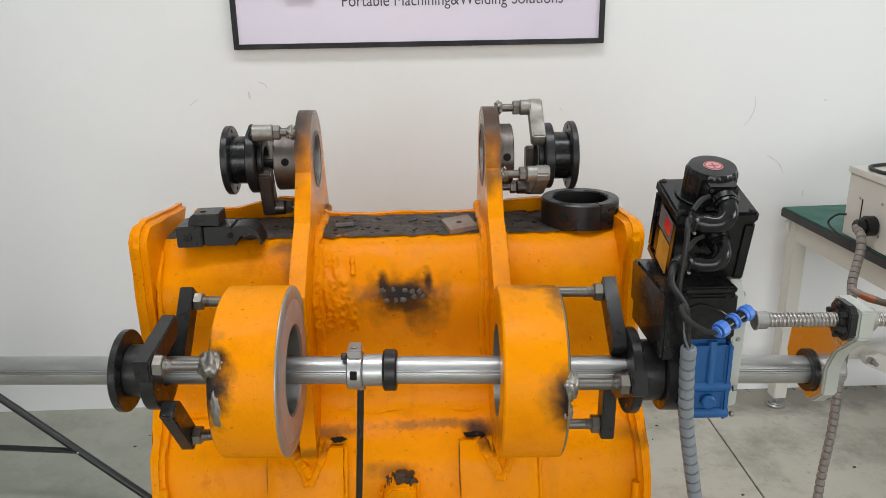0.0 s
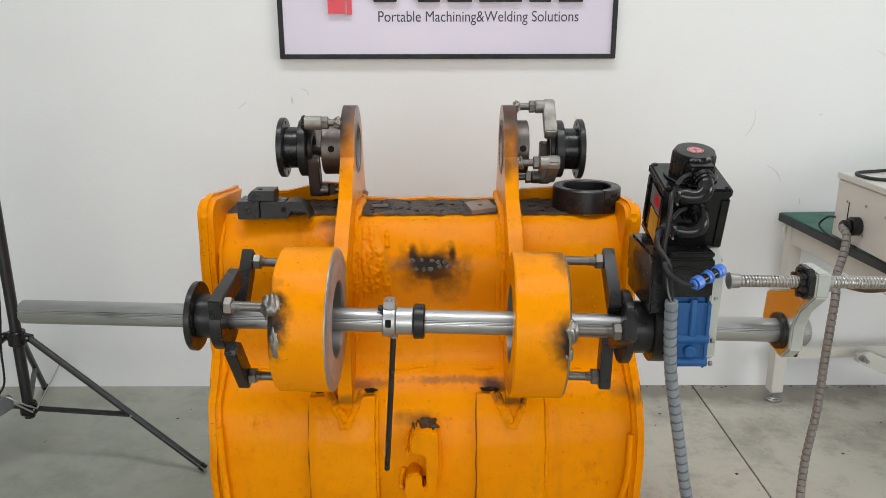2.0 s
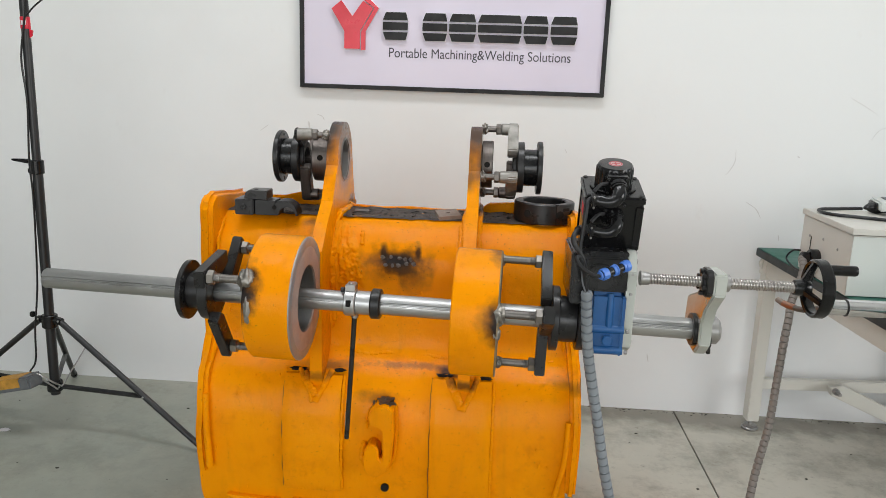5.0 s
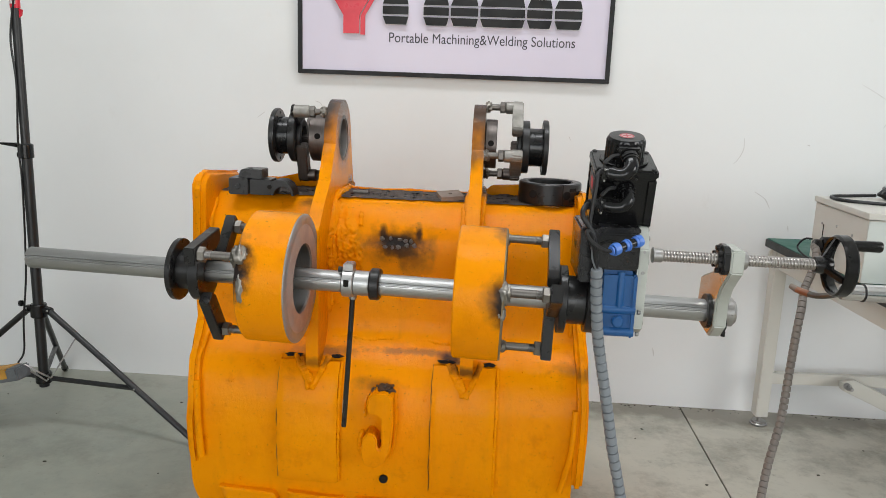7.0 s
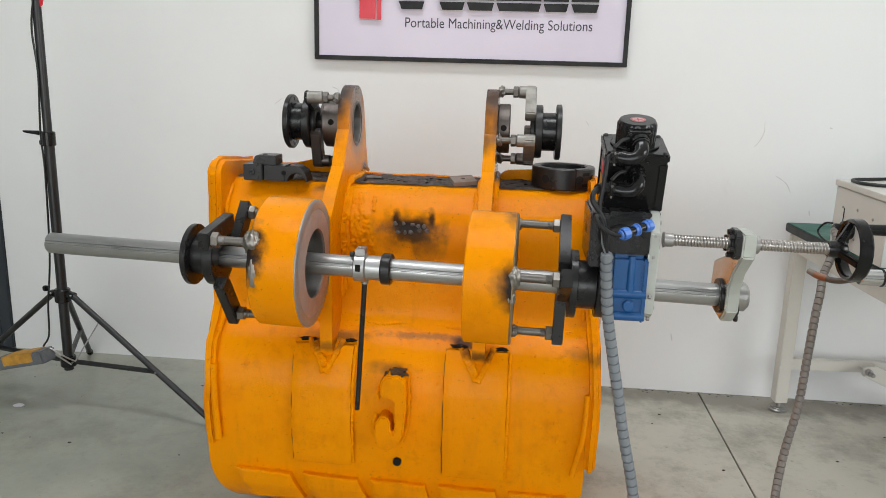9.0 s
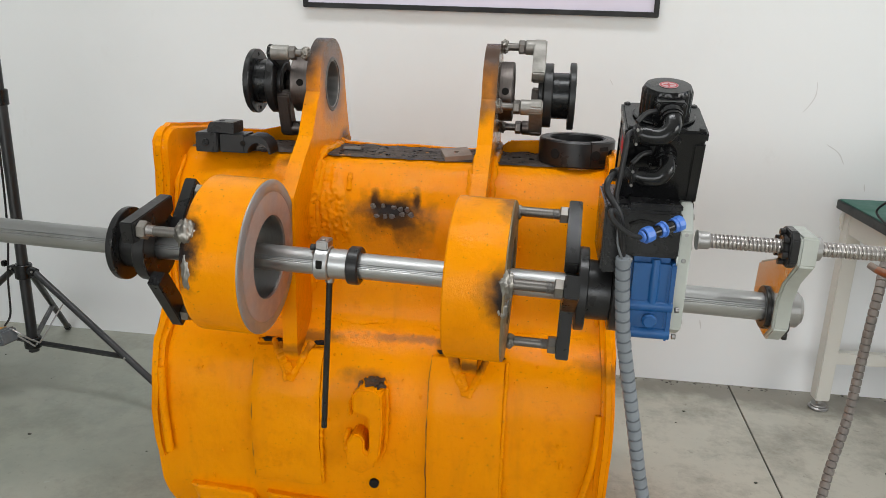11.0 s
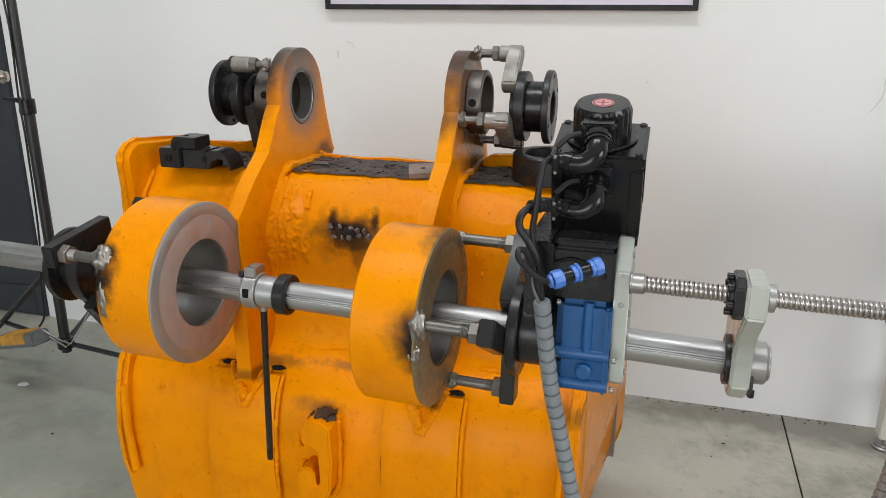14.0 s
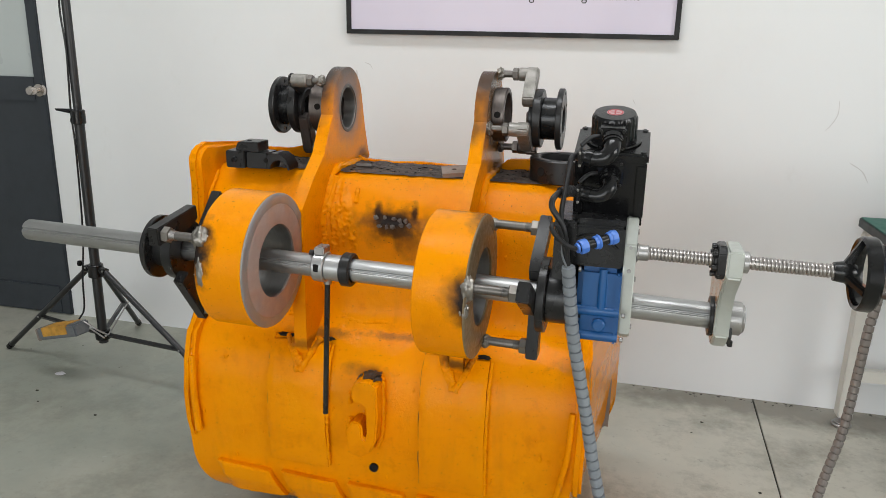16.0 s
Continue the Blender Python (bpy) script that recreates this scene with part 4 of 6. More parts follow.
dpart("bolt", rod(0.352, 0.358, 0.005, 0.001, 14, "x", (0, -0.318, 0.925)), m_steel, "", gear)
dpart("bolt", rod(0.352, 0.358, 0.005, 0.001, 14, "x", (0, -0.318, 0.842)), m_steel, "", gear)
hous = dpart("housing", box(0.312, 0.4318, -0.315, -0.12, 0.930, 1.008, 0.004), m_black_soft, "black gear housing")
dpart("mounting_plate", box(0.305, 0.345, -0.335, -0.16, 0.905, 1.02, 0.004), m_black_soft, "", hous)
dpart("cover_plate", box(0.345, 0.4318, -0.31, -0.13, 1.008, 1.02, 0.003), m_black_soft, "", hous)
dpart("cover_groove", tube(spline([(0.346, -0.3165, 0.985), (0.37, -0.3165, 0.992), (0.40, -0.3165, 0.983), (0.42, -0.3165, 0.968)], 8), 0.0028, 8), m_motor, "", hous)
plate = dpart("end_plate", prism([(-0.306, 0.975), (-0.272, 1.018), (-0.12, 1.018), (-0.12, 0.785), (-0.275, 0.783), (-0.300, 0.80)], 0.432, 0.4535, "x", 0.0025), m_alu, "pale anodised end plate")
for y, z in ((-0.290, 0.945), (-0.27, 0.90), (-0.27, 0.86), (-0.285, 0.81), (-0.28, 0.995)):
    dpart("screw", rod(0.4535, 0.4565, 0.0055, 0.001, 14, "x", (0, y, z)), m_steel, "", plate)
for z in (1.0, 0.955):
    dpart("screw", rod(-0.306, -0.302, 0.004, 0.001, 14, "y", (0.443, 0, z - 0.03)), m_steel, "", plate)

# servo motor, leaning forward over the bar
MOTOR_TILT = Matrix.Translation((0, -0.198, 1.012)) @ Matrix.Rotation(radians(15), 4, "X") @ Matrix.Translation((0, 0.25, -1.012))


def mpart(name, bm, material, label="", parent=None):
    """A part of the motor, given as if it stood upright."""
    bmesh.ops.transform(bm, matrix=MOTOR_TILT, verts=bm.verts)
    return dpart(name, bm, material, label, parent)


MX, MY = 0.3945, -0.250
motor = mpart("motor_body", box(MX - 0.061, MX + 0.061, MY - 0.058, MY + 0.058, 1.03, 1.148, 0.006), m_motor, "black servo motor body")
mpart("top_flange", box(MX - 0.066, MX + 0.066, MY - 0.062, MY + 0.062, 1.140, 1.160, 0.004), m_motor, "", motor)
mpart("base_flange", box(MX - 0.063, MX + 0.063, MY - 0.063, MY + 0.063, 1.014, 1.030, 0.003), m_motor, "", motor)
mpart("cap_base", rod(1.160, 1.165, 0.051, 0.002, 48, "z", (MX, MY, 0)), m_motor, "", motor)
for sx in (-1, 1):
    for sy in (-1, 1):
        mpart("corner_post", box(MX + sx * 0.0545 - 0.0095, MX + sx * 0.0545 + 0.0095, MY + sy * 0.0515 - 0.0095, MY + sy * 0.0515 + 0.0095, 1.03, 1.139, 0.003), m_motor, "", motor)
for sx in (-1, 1):
    for sy in (-1, 1):
        mpart("corner_screw", rod(1.159, 1.1625, 0.005, 0.001, 14, "z", (MX + sx * 0.056, MY + sy * 0.052, 0)), m_black, "", motor)


def ribbed_cap():
    n = 96
    bm = bmesh.new()
    rows = []
    for z, s in ((1.164, 1), (1.205, 1), (1.211, 0.985), (1.214, 0.94), (1.2145, 0.5), (1.2145, 0.001)):
        row = []
        for i in range(n):
            a = 2 * math.pi * i / n
            rib = 0.0022 if (i % 4) in (0, 1) and z < 1.208 else 0.0
            row.append(bm.verts.new((MX + (0.0392 * s + rib) * math.cos(a), MY + (0.0392 * s + rib) * math.sin(a), z)))
        rows.append(row)
    for p, q in zip(rows, rows[1:]):
        for i in range(n):
            bm.faces.new((p[i], p[(i + 1) % n], q[(i + 1) % n], q[i]))
    return bm


mpart("encoder_cap", ribbed_cap(), m_motor, "ribbed round black cap", motor)
mpart("warning_sticker", rod(1.2148, 1.2154, 0.0155, 0.0001, 40, "z", (MX, MY - 0.002, 0)), m_sticker, "round faded pink and red sticker", motor)
mpart("sticker_mark", merge(pipe(1.2153, 1.2158, 0.0145, 0.0118, 0.0001, 40, "z", (MX, MY - 0.002, 0)), box(MX - 0.009, MX + 0.009, MY - 0.0035, MY - 0.0005, 1.2153, 1.2158, 0),
                            box(MX - 0.0015, MX + 0.0015, MY - 0.011, MY + 0.007, 1.2153, 1.2158, 0)), m_sticker_red, "red ring with bars", motor)
mpart("rating_label", box(MX - 0.0648, MX - 0.0635, MY - 0.045, MY + 0.01, 1.035, 1.09, 0), m_yellow, "worn yellow label", motor)
mpart("maker_label", box(MX - 0.0648, MX - 0.0635, MY - 0.045, MY + 0.02, 1.095, 1.134, 0), m_greyplastic, "dark label with red mark", motor)
mpart("label_mark", box(MX - 0.0654, MX - 0.0646, MY - 0.04, MY - 0.01, 1.105, 1.128, 0), m_red, "", motor)

for z, dy, up_plate in ((1.189, 0.020, 0.018), (1.121, 0.012, 0.028)):
    fy = MY - 0.082 + dy
    cf = mpart("connector_flange", box(0.370, 0.418, fy, MY - 0.03, z - 0.024, z + up_plate, 0.003), m_plastic, "", motor)
    for sx in (-1, 1):
        for sz in (z - 0.019, z + up_plate - 0.005):
            mpart("flange_screw", rod(fy - 0.0022, fy + 0.002, 0.0026, 0.0006, 10, "y", (0.394 + sx * 0.0195, 0, sz)), m_black, "", cf)
    el = [(0.395, fy, z), (0.396, fy - 0.016, z - 0.005), (0.395, fy - 0.029, z - 0.014), (0.384, fy - 0.035, z - 0.024), (0.368, fy - 0.033, z - 0.027), (0.352, fy - 0.029, z - 0.026)]
    elb = mpart("elbow_connector", tube(spline(el, 8), [0.0165] * 8 + [0.0148] * 33, 20), m_plastic, "glossy black elbow connector", motor)
    mpart("coupling_ring", merge(tube([(0.395, fy - 0.001, z), (0.3955, fy - 0.010, z - 0.003)], 0.0188, 20), tube([(0.3955, fy - 0.012, z - 0.0036), (0.396, fy - 0.016, z - 0.005)], 0.0178, 20),
                                 tube([(0.366, fy - 0.033, z - 0.027), (0.357, fy - 0.030, z - 0.0265)], 0.0165, 16)), m_plastic, "", elb)
    mpart("cable_gland", merge(tube([(0.356, fy - 0.030, z - 0.026), (0.336, fy - 0.025, z - 0.024)], [0.0125, 0.0105], 12), box(0.339, 0.346, fy - 0.042, fy - 0.014, z - 0.040, z - 0.010, 0.003)), m_black, "", elb)
    for dz in (-0.037, -0.013):
        mpart("gland_screw", rod(fy - 0.045, fy - 0.041, 0.0024, 0.0005, 10, "y", (0.3425, 0, z + dz)), m_steel, "", elb)
    mpart("gland_cap", tube(spline([(0.372, fy - 0.002, z + 0.004), (0.357, fy - 0.010, z + 0.003), (0.342, fy - 0.022, z - 0.008)], 6), 0.004, 10), m_rubber, "", elb)
dpart("motor_cable", tube(spline([(0.337, -0.322, 1.138), (0.328, -0.345, 1.133), (0.325, -0.353, 1.108), (0.322, -0.355, 1.077), (0.318, -0.357, 1.037), (0.323, -0.362, 1.0), (0.334, -0.364, 0.955), (0.335, -0.360, 0.925)], 10), 0.0046, 12), m_rubber, "black motor cable")
enc = dpart("encoder_cable", tube(spline([(0.337, -0.312, 1.069), (0.318, -0.338, 1.073), (0.304, -0.360, 1.066), (0.302, -0.370, 1.050), (0.316, -0.372, 1.029), (0.327, -0.372, 1.006), (0.335, -0.368, 0.953), (0.336, -0.360, 0.925)], 10), 0.0054, 12), m_rubber, "black encoder cable")
dpart("strain_relief", tube(spline([(0.336, -0.313, 1.069), (0.326, -0.328, 1.072), (0.313, -0.345, 1.071)], 8), [0.0105 if k % 3 else 0.0085 for k in range(17)], 12), m_rubber, "ribbed rubber strain relief", enc)
dpart("sensor_cable", tube(spline([(0.362, -0.427, 0.996), (0.344, -0.420, 0.993), (0.321, -0.412, 1.005), (0.309, -0.408, 1.018), (0.309, -0.400, 1.026), (0.318, -0.392, 1.018), (0.330, -0.378, 0.975), (0.335, -0.362, 0.93)], 10), 0.0042, 10), m_rubber, "thin black sensor cable")
dpart("stray_wire", tube(spline([(0.324, -0.375, 0.99), (0.326, -0.377, 0.965), (0.336, -0.374, 0.94)], 8), 0.002, 8), m_greyplastic)
pl = dpart("inline_plug", tube([(0.357, -0.424, 0.995), (0.410, -0.392, 1.009)], 0.0088, 16), m_plastic, "black inline plug with blue rings")


def along(t):
    return Vector((0.357, -0.424, 0.995)).lerp(Vector((0.410, -0.392, 1.009)), t)


for t0, t1, r in ((-0.06, 0.02, 0.009), (0.02, 0.24, 0.0128), (0.46, 0.56, 0.0118), (0.56, 0.62, 0.0132), (0.86, 0.95, 0.0118), (0.95, 1.12, 0.0128)):
    dpart("plug_ring", tube([along(t0), along((t0 + t1) / 2), along(t1)], [r * 0.96, r, r * 0.94], 10), m_lightblue, "", pl)
dpart("cable_wrap", wrap([(0.337, -0.368, 0.945), (0.343, -0.356, 0.88), (0.353, -0.345, 0.80), (0.369, -0.336, 0.72), (0.388, -0.331, 0.63), (0.408, -0.33, 0.53), (0.434, -0.332, 0.42), (0.455, -0.34, 0.30), (0.47, -0.36, 0.16), (0.48, -0.42, 0.05), (0.49, -0.55, 0.014), (0.5, -0.75, 0.0125)], 0.0122, 0.0195, 0.0024), m_sleeve, "grey spiral-wrapped cable hanging to the floor")

# feed screw, nut carriage and handwheel
SY = -0.338


def screw_y(x):
    return -0.330 - 0.06 * (x - 0.464)


def screw_z(x):
    return 0.970 + 0.003 * (x - 0.464)


def screw_thread(x0, x1, r, pitch):
    bm = bmesh.new()
    seg, rows = 20, []
    n = int((x1 - x0) / pitch * 8)
    for k in range(n + 1):
        x = x0 + (x1 - x0) * k / n
        row = []
        for i in range(seg):
            a = 2 * math.pi * i / seg
            ph = ((x - x0) / pitch - a / (2 * math.pi)) % 1.0
            rr = r - 0.0018 * max(0.0, 1 - abs(ph - 0.5) * 4.0)
            row.append(bm.verts.new((x, screw_y(x) + rr * math.cos(a), screw_z(x) + rr * math.sin(a))))
        rows.append(row)
    for p, q in zip(rows, rows[1:]):
        for i in range(seg):
            bm.faces.new((p[i], p[(i + 1) % seg], q[(i + 1) % seg], q[i]))
    bm.faces.new(rows[0])
    bm.faces.new(rows[-1])
    return bm


def at_screw(x):
    return (0, screw_y(x), screw_z(x))


dpart("feed_screw", screw_thread(0.47, 0.775, 0.0120, 0.0062), m_screw, "bright threaded feed screw")
dpart("screw_collar", merge(rod(0.4535, 0.474, 0.0145, 0.0015, 32, "x", at_screw(0.47)), rod(0.4535, 0.457, 0.0165, 0.001, 36, "x", at_screw(0.46))), m_steel)
carr = dpart("carriage_plate", prism([(-0.366, 0.946), (-0.366, 0.994), (-0.290, 0.994), (-0.262, 0.93), (-0.165, 0.895), (-0.158, 0.835), (-0.185, 0.787), (-0.262, 0.780), (-0.296, 0.812), (-0.296, 0.862), (-0.315, 0.90)], 0.604, 0.6305, "x", 0.003), m_alu, "pale aluminium carriage plate")
dpart("polished_face", prism([(-0.362, 0.949), (-0.362, 0.990), (-0.294, 0.990), (-0.268, 0.928), (-0.17, 0.892), (-0.163, 0.837), (-0.19, 0.792), (-0.258, 0.786), (-0.290, 0.815), (-0.291, 0.862), (-0.31, 0.90)], 0.6025, 0.604, "x", 0), m_alu_face, "polished side of the plate", carr)
dpart("screw_nut", merge(rod(0.582, 0.604, 0.021, 0.002, 32, "x", at_screw(0.59)), prism([(SY - 0.03, screw_z(0.6) - 0.018), (SY - 0.03, screw_z(0.6) + 0.018), (SY - 0.018, screw_z(0.6) + 0.03), (SY + 0.018, screw_z(0.6) + 0.03), (SY + 0.03, screw_z(0.6) + 0.018), (SY + 0.03, screw_z(0.6) - 0.018), (SY + 0.018, screw_z(0.6) - 0.03), (SY - 0.018, screw_z(0.6) - 0.03)], 0.588, 0.602, "x", 0.002)), m_black, "blackened nut flange", carr)
for k in range(6):
    y, z = on_circle(60 * k + 20, 0.0235)
    dpart("cap_screw", rod(0.579, 0.588, 0.0055, 0.001, 12, "x", (0, SY + y, screw_z(0.59) + z)), m_black, "", carr)
dpart("lock_ring", merge(rod(0.6305, 0.641, 0.019, 0.0015, 32, "x", at_screw(0.63))), m_steel, "", carr)
AX = (0, -0.243, 0.846 - 0.0205 * 0.63)
dpart("bar_seal", pipe(0.596, 0.603, 0.038, 0.0255, 0.001, 40, "x", AX), m_black, "dark seal ring round the bar", carr)
dpart("bar_cap", merge(rod(0.6305, 0.656, 0.032, 0.003, 40, "x", AX), rod(0.656, 0.660, 0.026, 0.001, 32, "x", AX)), m_steel, "steel end cap on the bar", carr)
dpart("back_plate", prism([(-0.278, 0.806), (-0.262, 0.786), (-0.2, 0.79), (-0.18, 0.835), (-0.27, 0.842)], 0.6305, 0.638, "x", 0.001), m_black, "", carr)
dpart("clamp_screw", rod(0.778, 0.79, 0.005, 0.001, 14, "z", (0.640, -0.25, 0)), m_black, "", carr)

WX = 0.82
wheel = dpart("handwheel_rim", lathe([(0.054, WX - 0.011), (0.059, WX - 0.013), (0.0622, WX - 0.009), (0.0628, WX + 0.009), (0.060, WX + 0.013), (0.055, WX + 0.012), (0.053, WX + 0.006), (0.0525, WX - 0.006)], 64, "x", at_screw(WX)), m_handwheel, "black handwheel")
dpart("handwheel_hub", lathe([(0.0, 0.772), (0.016, 0.772), (0.018, 0.785), (0.018, 0.80), (0.014, 0.806), (0.0, 0.806)], 32, "x", at_screw(0.79), False), m_handwheel, "", wheel)
for k in range(3):
    a = radians(82 + 120 * k)
    bm = prism([(0.782, 0.010), (0.798, 0.010), (WX - 0.002, 0.055), (WX - 0.011, 0.056)], -0.0075, 0.0075, "y", 0.003)
    bmesh.ops.rotate(bm, verts=bm.verts, matrix=Matrix.Rotation(a - math.pi / 2, 3, "X"))
    bmesh.ops.translate(bm, verts=bm.verts, vec=at_screw(0.80))
    dpart("spoke", bm, m_handwheel, "", wheel)
dpart("crank_handle", lathe([(0, WX + 0.005), (0.009, WX + 0.005), (0.0105, WX + 0.012), (0.0112, WX + 0.05), (0.0112, WX + 0.063), (0.010, WX + 0.066), (0, WX + 0.066)], 24, "x", (0, screw_y(WX) - 0.02, screw_z(WX) + 0.046), False), m_handwheel, "", wheel)

# ---- bearing seats beside the upper ears ----
UP = (0, EAR_C[0], EAR_C[1])


def upper_seat(s, ear_x, label):
    """A flanged bearing seat; s: the side it stands to, ear_x: the ear's outer face."""
    t = thing("flanged_bearing", label, "bearing", pose(ear_x, EAR_C[0], EAR_C[1] - (0.005 if s > 0 else 0)))

    def up(name, bm, material, lab="", parent=None):
        bmesh.ops.transform(bm, matrix=Matrix.Diagonal((s, 1, 1, 1)), verts=bm.verts)
        return part(name, bm, material, parent or t, lab)
    d0 = 0.099 if s > 0 else 0.090
    fl = up("inner_flange", pipe(d0, d0 + 0.02, 0.071, 0.034, 0.002, 56), m_black)
    up("hub", pipe(d0 + 0.02, d0 + 0.056, 0.051, 0.034, 0.001, 56), m_black_soft)
    of = up("outer_flange", pipe(d0 + 0.056, d0 + 0.070, 0.074, 0.034, 0.002, 56), m_black)
    for k in range(6):
        y, z = on_circle(30 + 60 * k, 0.062)
        up("bolt_hole", rod(d0 + 0.0555, d0 + 0.0705, 0.0045, 0.0002, 14, "x", (0, y, z)), m_gap, "", of)
    up("inner_race", pipe(d0 - 0.012, d0, 0.046, 0.03, 0.002, 40), m_black)
    arms = ((78, 0.105, -135, m_nickel), (190, 0.103, -32, m_nickel), (-55, 0.10, 92, m_bush)) if s > 0 else ((139, 0.108, -23, m_nickel), (268, 0.106, 108, m_bush), (20, 0.105, -142, m_bush))
    for a, r, way, metal in arms:
        y, z = on_circle(a, r)
        o = Vector((0, y, z))
        e = Vector((0, math.cos(radians(way)), math.sin(radians(way))))
        n = Vector((0, -e.z, e.y)) * 0.017
        i = o + e * 0.088
        outl = [(p.y, p.z) for p in (i - n * 0.45 + e * 0.006, i - n, o - e * 0.008 - n, o - e * 0.017 - n * 0.5, o - e * 0.017 + n * 0.5, o - e * 0.008 + n, i + n, i + n * 0.45 + e * 0.006)]
        cast = up("arm_casting", rod(d0 - 0.048, d0 + 0.0, 0.0165, 0.003, 24, "x", (0, y, z)), metal, "grey arm casting")
        up("lever", prism(outl, d0 - 0.028 if metal is not m_nickel or s > 0 else d0 - 0.010, d0 + 0.001, "x", 0.003), metal if s > 0 or metal is m_bush else m_black, "", cast)
        up("stud", rod(0.0, d0 - 0.04, 0.0085, 0.001, 16, "x", (0, y, z)), m_stud, "", cast)
        up("nut", hex_nut(d0 - 0.062, d0 - 0.048, 0.0155, (0, y, z), radians(20 + a)), m_stud, "", cast)
        up("stud_weld", lump((0.006, y, z), (0.010, 0.014, 0.015), a * 0.1 + s, 4, 0.32), m_weld, "bright lumpy weld", cast)
    return t


upper_seat(-1, -0.332, "blackened flanged bearing seat bolted beside the upper ear")
upper_seat(1, 0.090, "blackened flanged bearing seat with nickel arms by the upper ear")
for x0, x1, xa, xb in ((-0.333, -0.384, -0.298, -0.2975), (0.091, 0.122, 0.0545, 0.0555)):
    lo, hi = min(x0, x1), max(x0, x1)
    bu = bpart("ear_bushing", pipe(lo, hi, 0.066, 0.054, 0.002, 56, "x", UP), m_bush, "brown steel bushing welded into the ear")
    bpart("bushing_hole", rod(-0.068, -0.062, 0.008, 0.0005, 16, "y", ((lo + hi) / 2, EAR_C[0], EAR_C[1] + 0.006)), m_gap, "", bu)
for xa in (-0.331, 0.059):
    bpart("bore_lining", pipe(xa, xa + 0.0305, 0.0556, 0.0515, 0.001, 64, "x", UP), m_steel, "bare steel bore lining")
bpart("bore_face", lathe([(0.0545, -0.2985), (0.060, -0.2985), (0.062, -0.300), (0.062, -0.302), (0.0545, -0.302)], 64, "x", UP), m_stud, "bare steel ring round the bore")
bpart("bore_face", lathe([(0.0545, 0.0565), (0.066, 0.0565), (0.068, 0.058), (0.068, 0.060), (0.0545, 0.060)], 64, "x", UP), m_bush, "bare steel ring round the bore")

# ---- loose pieces on the bucket's deck ----
DECK = 1.0
clamp = thing("clamp_block", "blackened steel clamp block lying on the grimy deck", "clamp block", pose(-0.52, 0.08, DECK))


def lay(owner, name, bm, material, label="", parent=None):
    bmesh.ops.transform(bm, matrix=owner.matrix_basis.inverted(), verts=bm.verts)
    return part(name, bm, material, parent or owner, label)


lay(clamp, "base_block", merge(box(-0.572, -0.521, 0.042, 0.115, DECK, DECK + 0.043, 0.002), box(-0.519, -0.462, 0.050, 0.112, DECK, DECK + 0.040, 0.002)), m_black)
lay(clamp, "upper_block", prism([(-0.550, DECK + 0.043), (-0.545, DECK + 0.060), (-0.538, DECK + 0.066), (-0.486, DECK + 0.066), (-0.486, DECK + 0.041)], 0.052, 0.110, "y", 0.0015), m_black)
lay(clamp, "cap_screw", merge(rod(0.039, 0.046, 0.008, 0.001, 18, "y", (-0.548, 0, DECK + 0.022)), pipe(0.037, 0.040, 0.008, 0.004, 0.0005, 18, "y", (-0.548, 0, DECK + 0.022))), m_black_soft)
lay(clamp, "screw_hole", rod(DECK + 0.0655, DECK + 0.0668, 0.006, 0.0001, 16, "z", (-0.522, 0.075, 0)), m_gap)


def half_shell():
    pts = [(-0.462, DECK), (-0.462, DECK + 0.036), (-0.45, DECK + 0.041), (-0.428, DECK + 0.040), (-0.412, DECK + 0.030), (-0.403, DECK + 0.010), (-0.402, DECK)]
    pts += [(-0.431 + 0.024 * math.cos(radians(a)), DECK + 0.024 * math.sin(radians(a))) for a in range(0, 181, 20)]
    return prism(pts, 0.05, 0.105, "y", 0.001)


lay(clamp, "half_shell", half_shell(), m_black)
lay(clamp, "pinch_screw", rod(0.047, 0.052, 0.006, 0.001, 14, "y", (-0.465, 0, DECK + 0.022)), m_gap)

ringthing = thing("split_collar", "blackened steel split collar lying flat on the deck", "collar", pose(0.271, 0.168, DECK))
collar = lay(ringthing, "collar_ring", pipe(DECK, DECK + 0.056, 0.084, 0.060, 0.003, 72, "z", (0.271, 0.168, 0)), m_black)
for a in (-125, -62, -30):
    c, sn = math.cos(radians(a)), math.sin(radians(a))
    hole = rod(0.0, 0.026, 0.011, 0.0005, 20, "x")
    bmesh.ops.transform(hole, matrix=Matrix.Translation((0.271 + 0.0592 * c, 0.168 + 0.0592 * sn, DECK + 0.028)) @ Matrix.Rotation(radians(a), 4, "Z"), verts=hole.verts)
    lay(ringthing, "screw_hole", hole, m_gap, "", collar)
for dz in (0.014, 0.042):
    slot = box(0.0825, 0.0845, -0.012, 0.012, DECK + dz - 0.004, DECK + dz + 0.004, 0.0005)
    bmesh.ops.transform(slot, matrix=Matrix.Translation((0.271, 0.168, 0)) @ Matrix.Rotation(radians(-48), 4, "Z"), verts=slot.verts)
    lay(ringthing, "clamp_slot", slot, m_gap, "", collar)
gap = box(0.0585, 0.0848, -0.0012, 0.0012, DECK + 0.001, DECK + 0.0565, 0)
bmesh.ops.transform(gap, matrix=Matrix.Translation((0.271, 0.168, 0)) @ Matrix.Rotation(radians(-70), 4, "Z"), verts=gap.verts)
lay(ringthing, "split_line", gap, m_gap, "", collar)

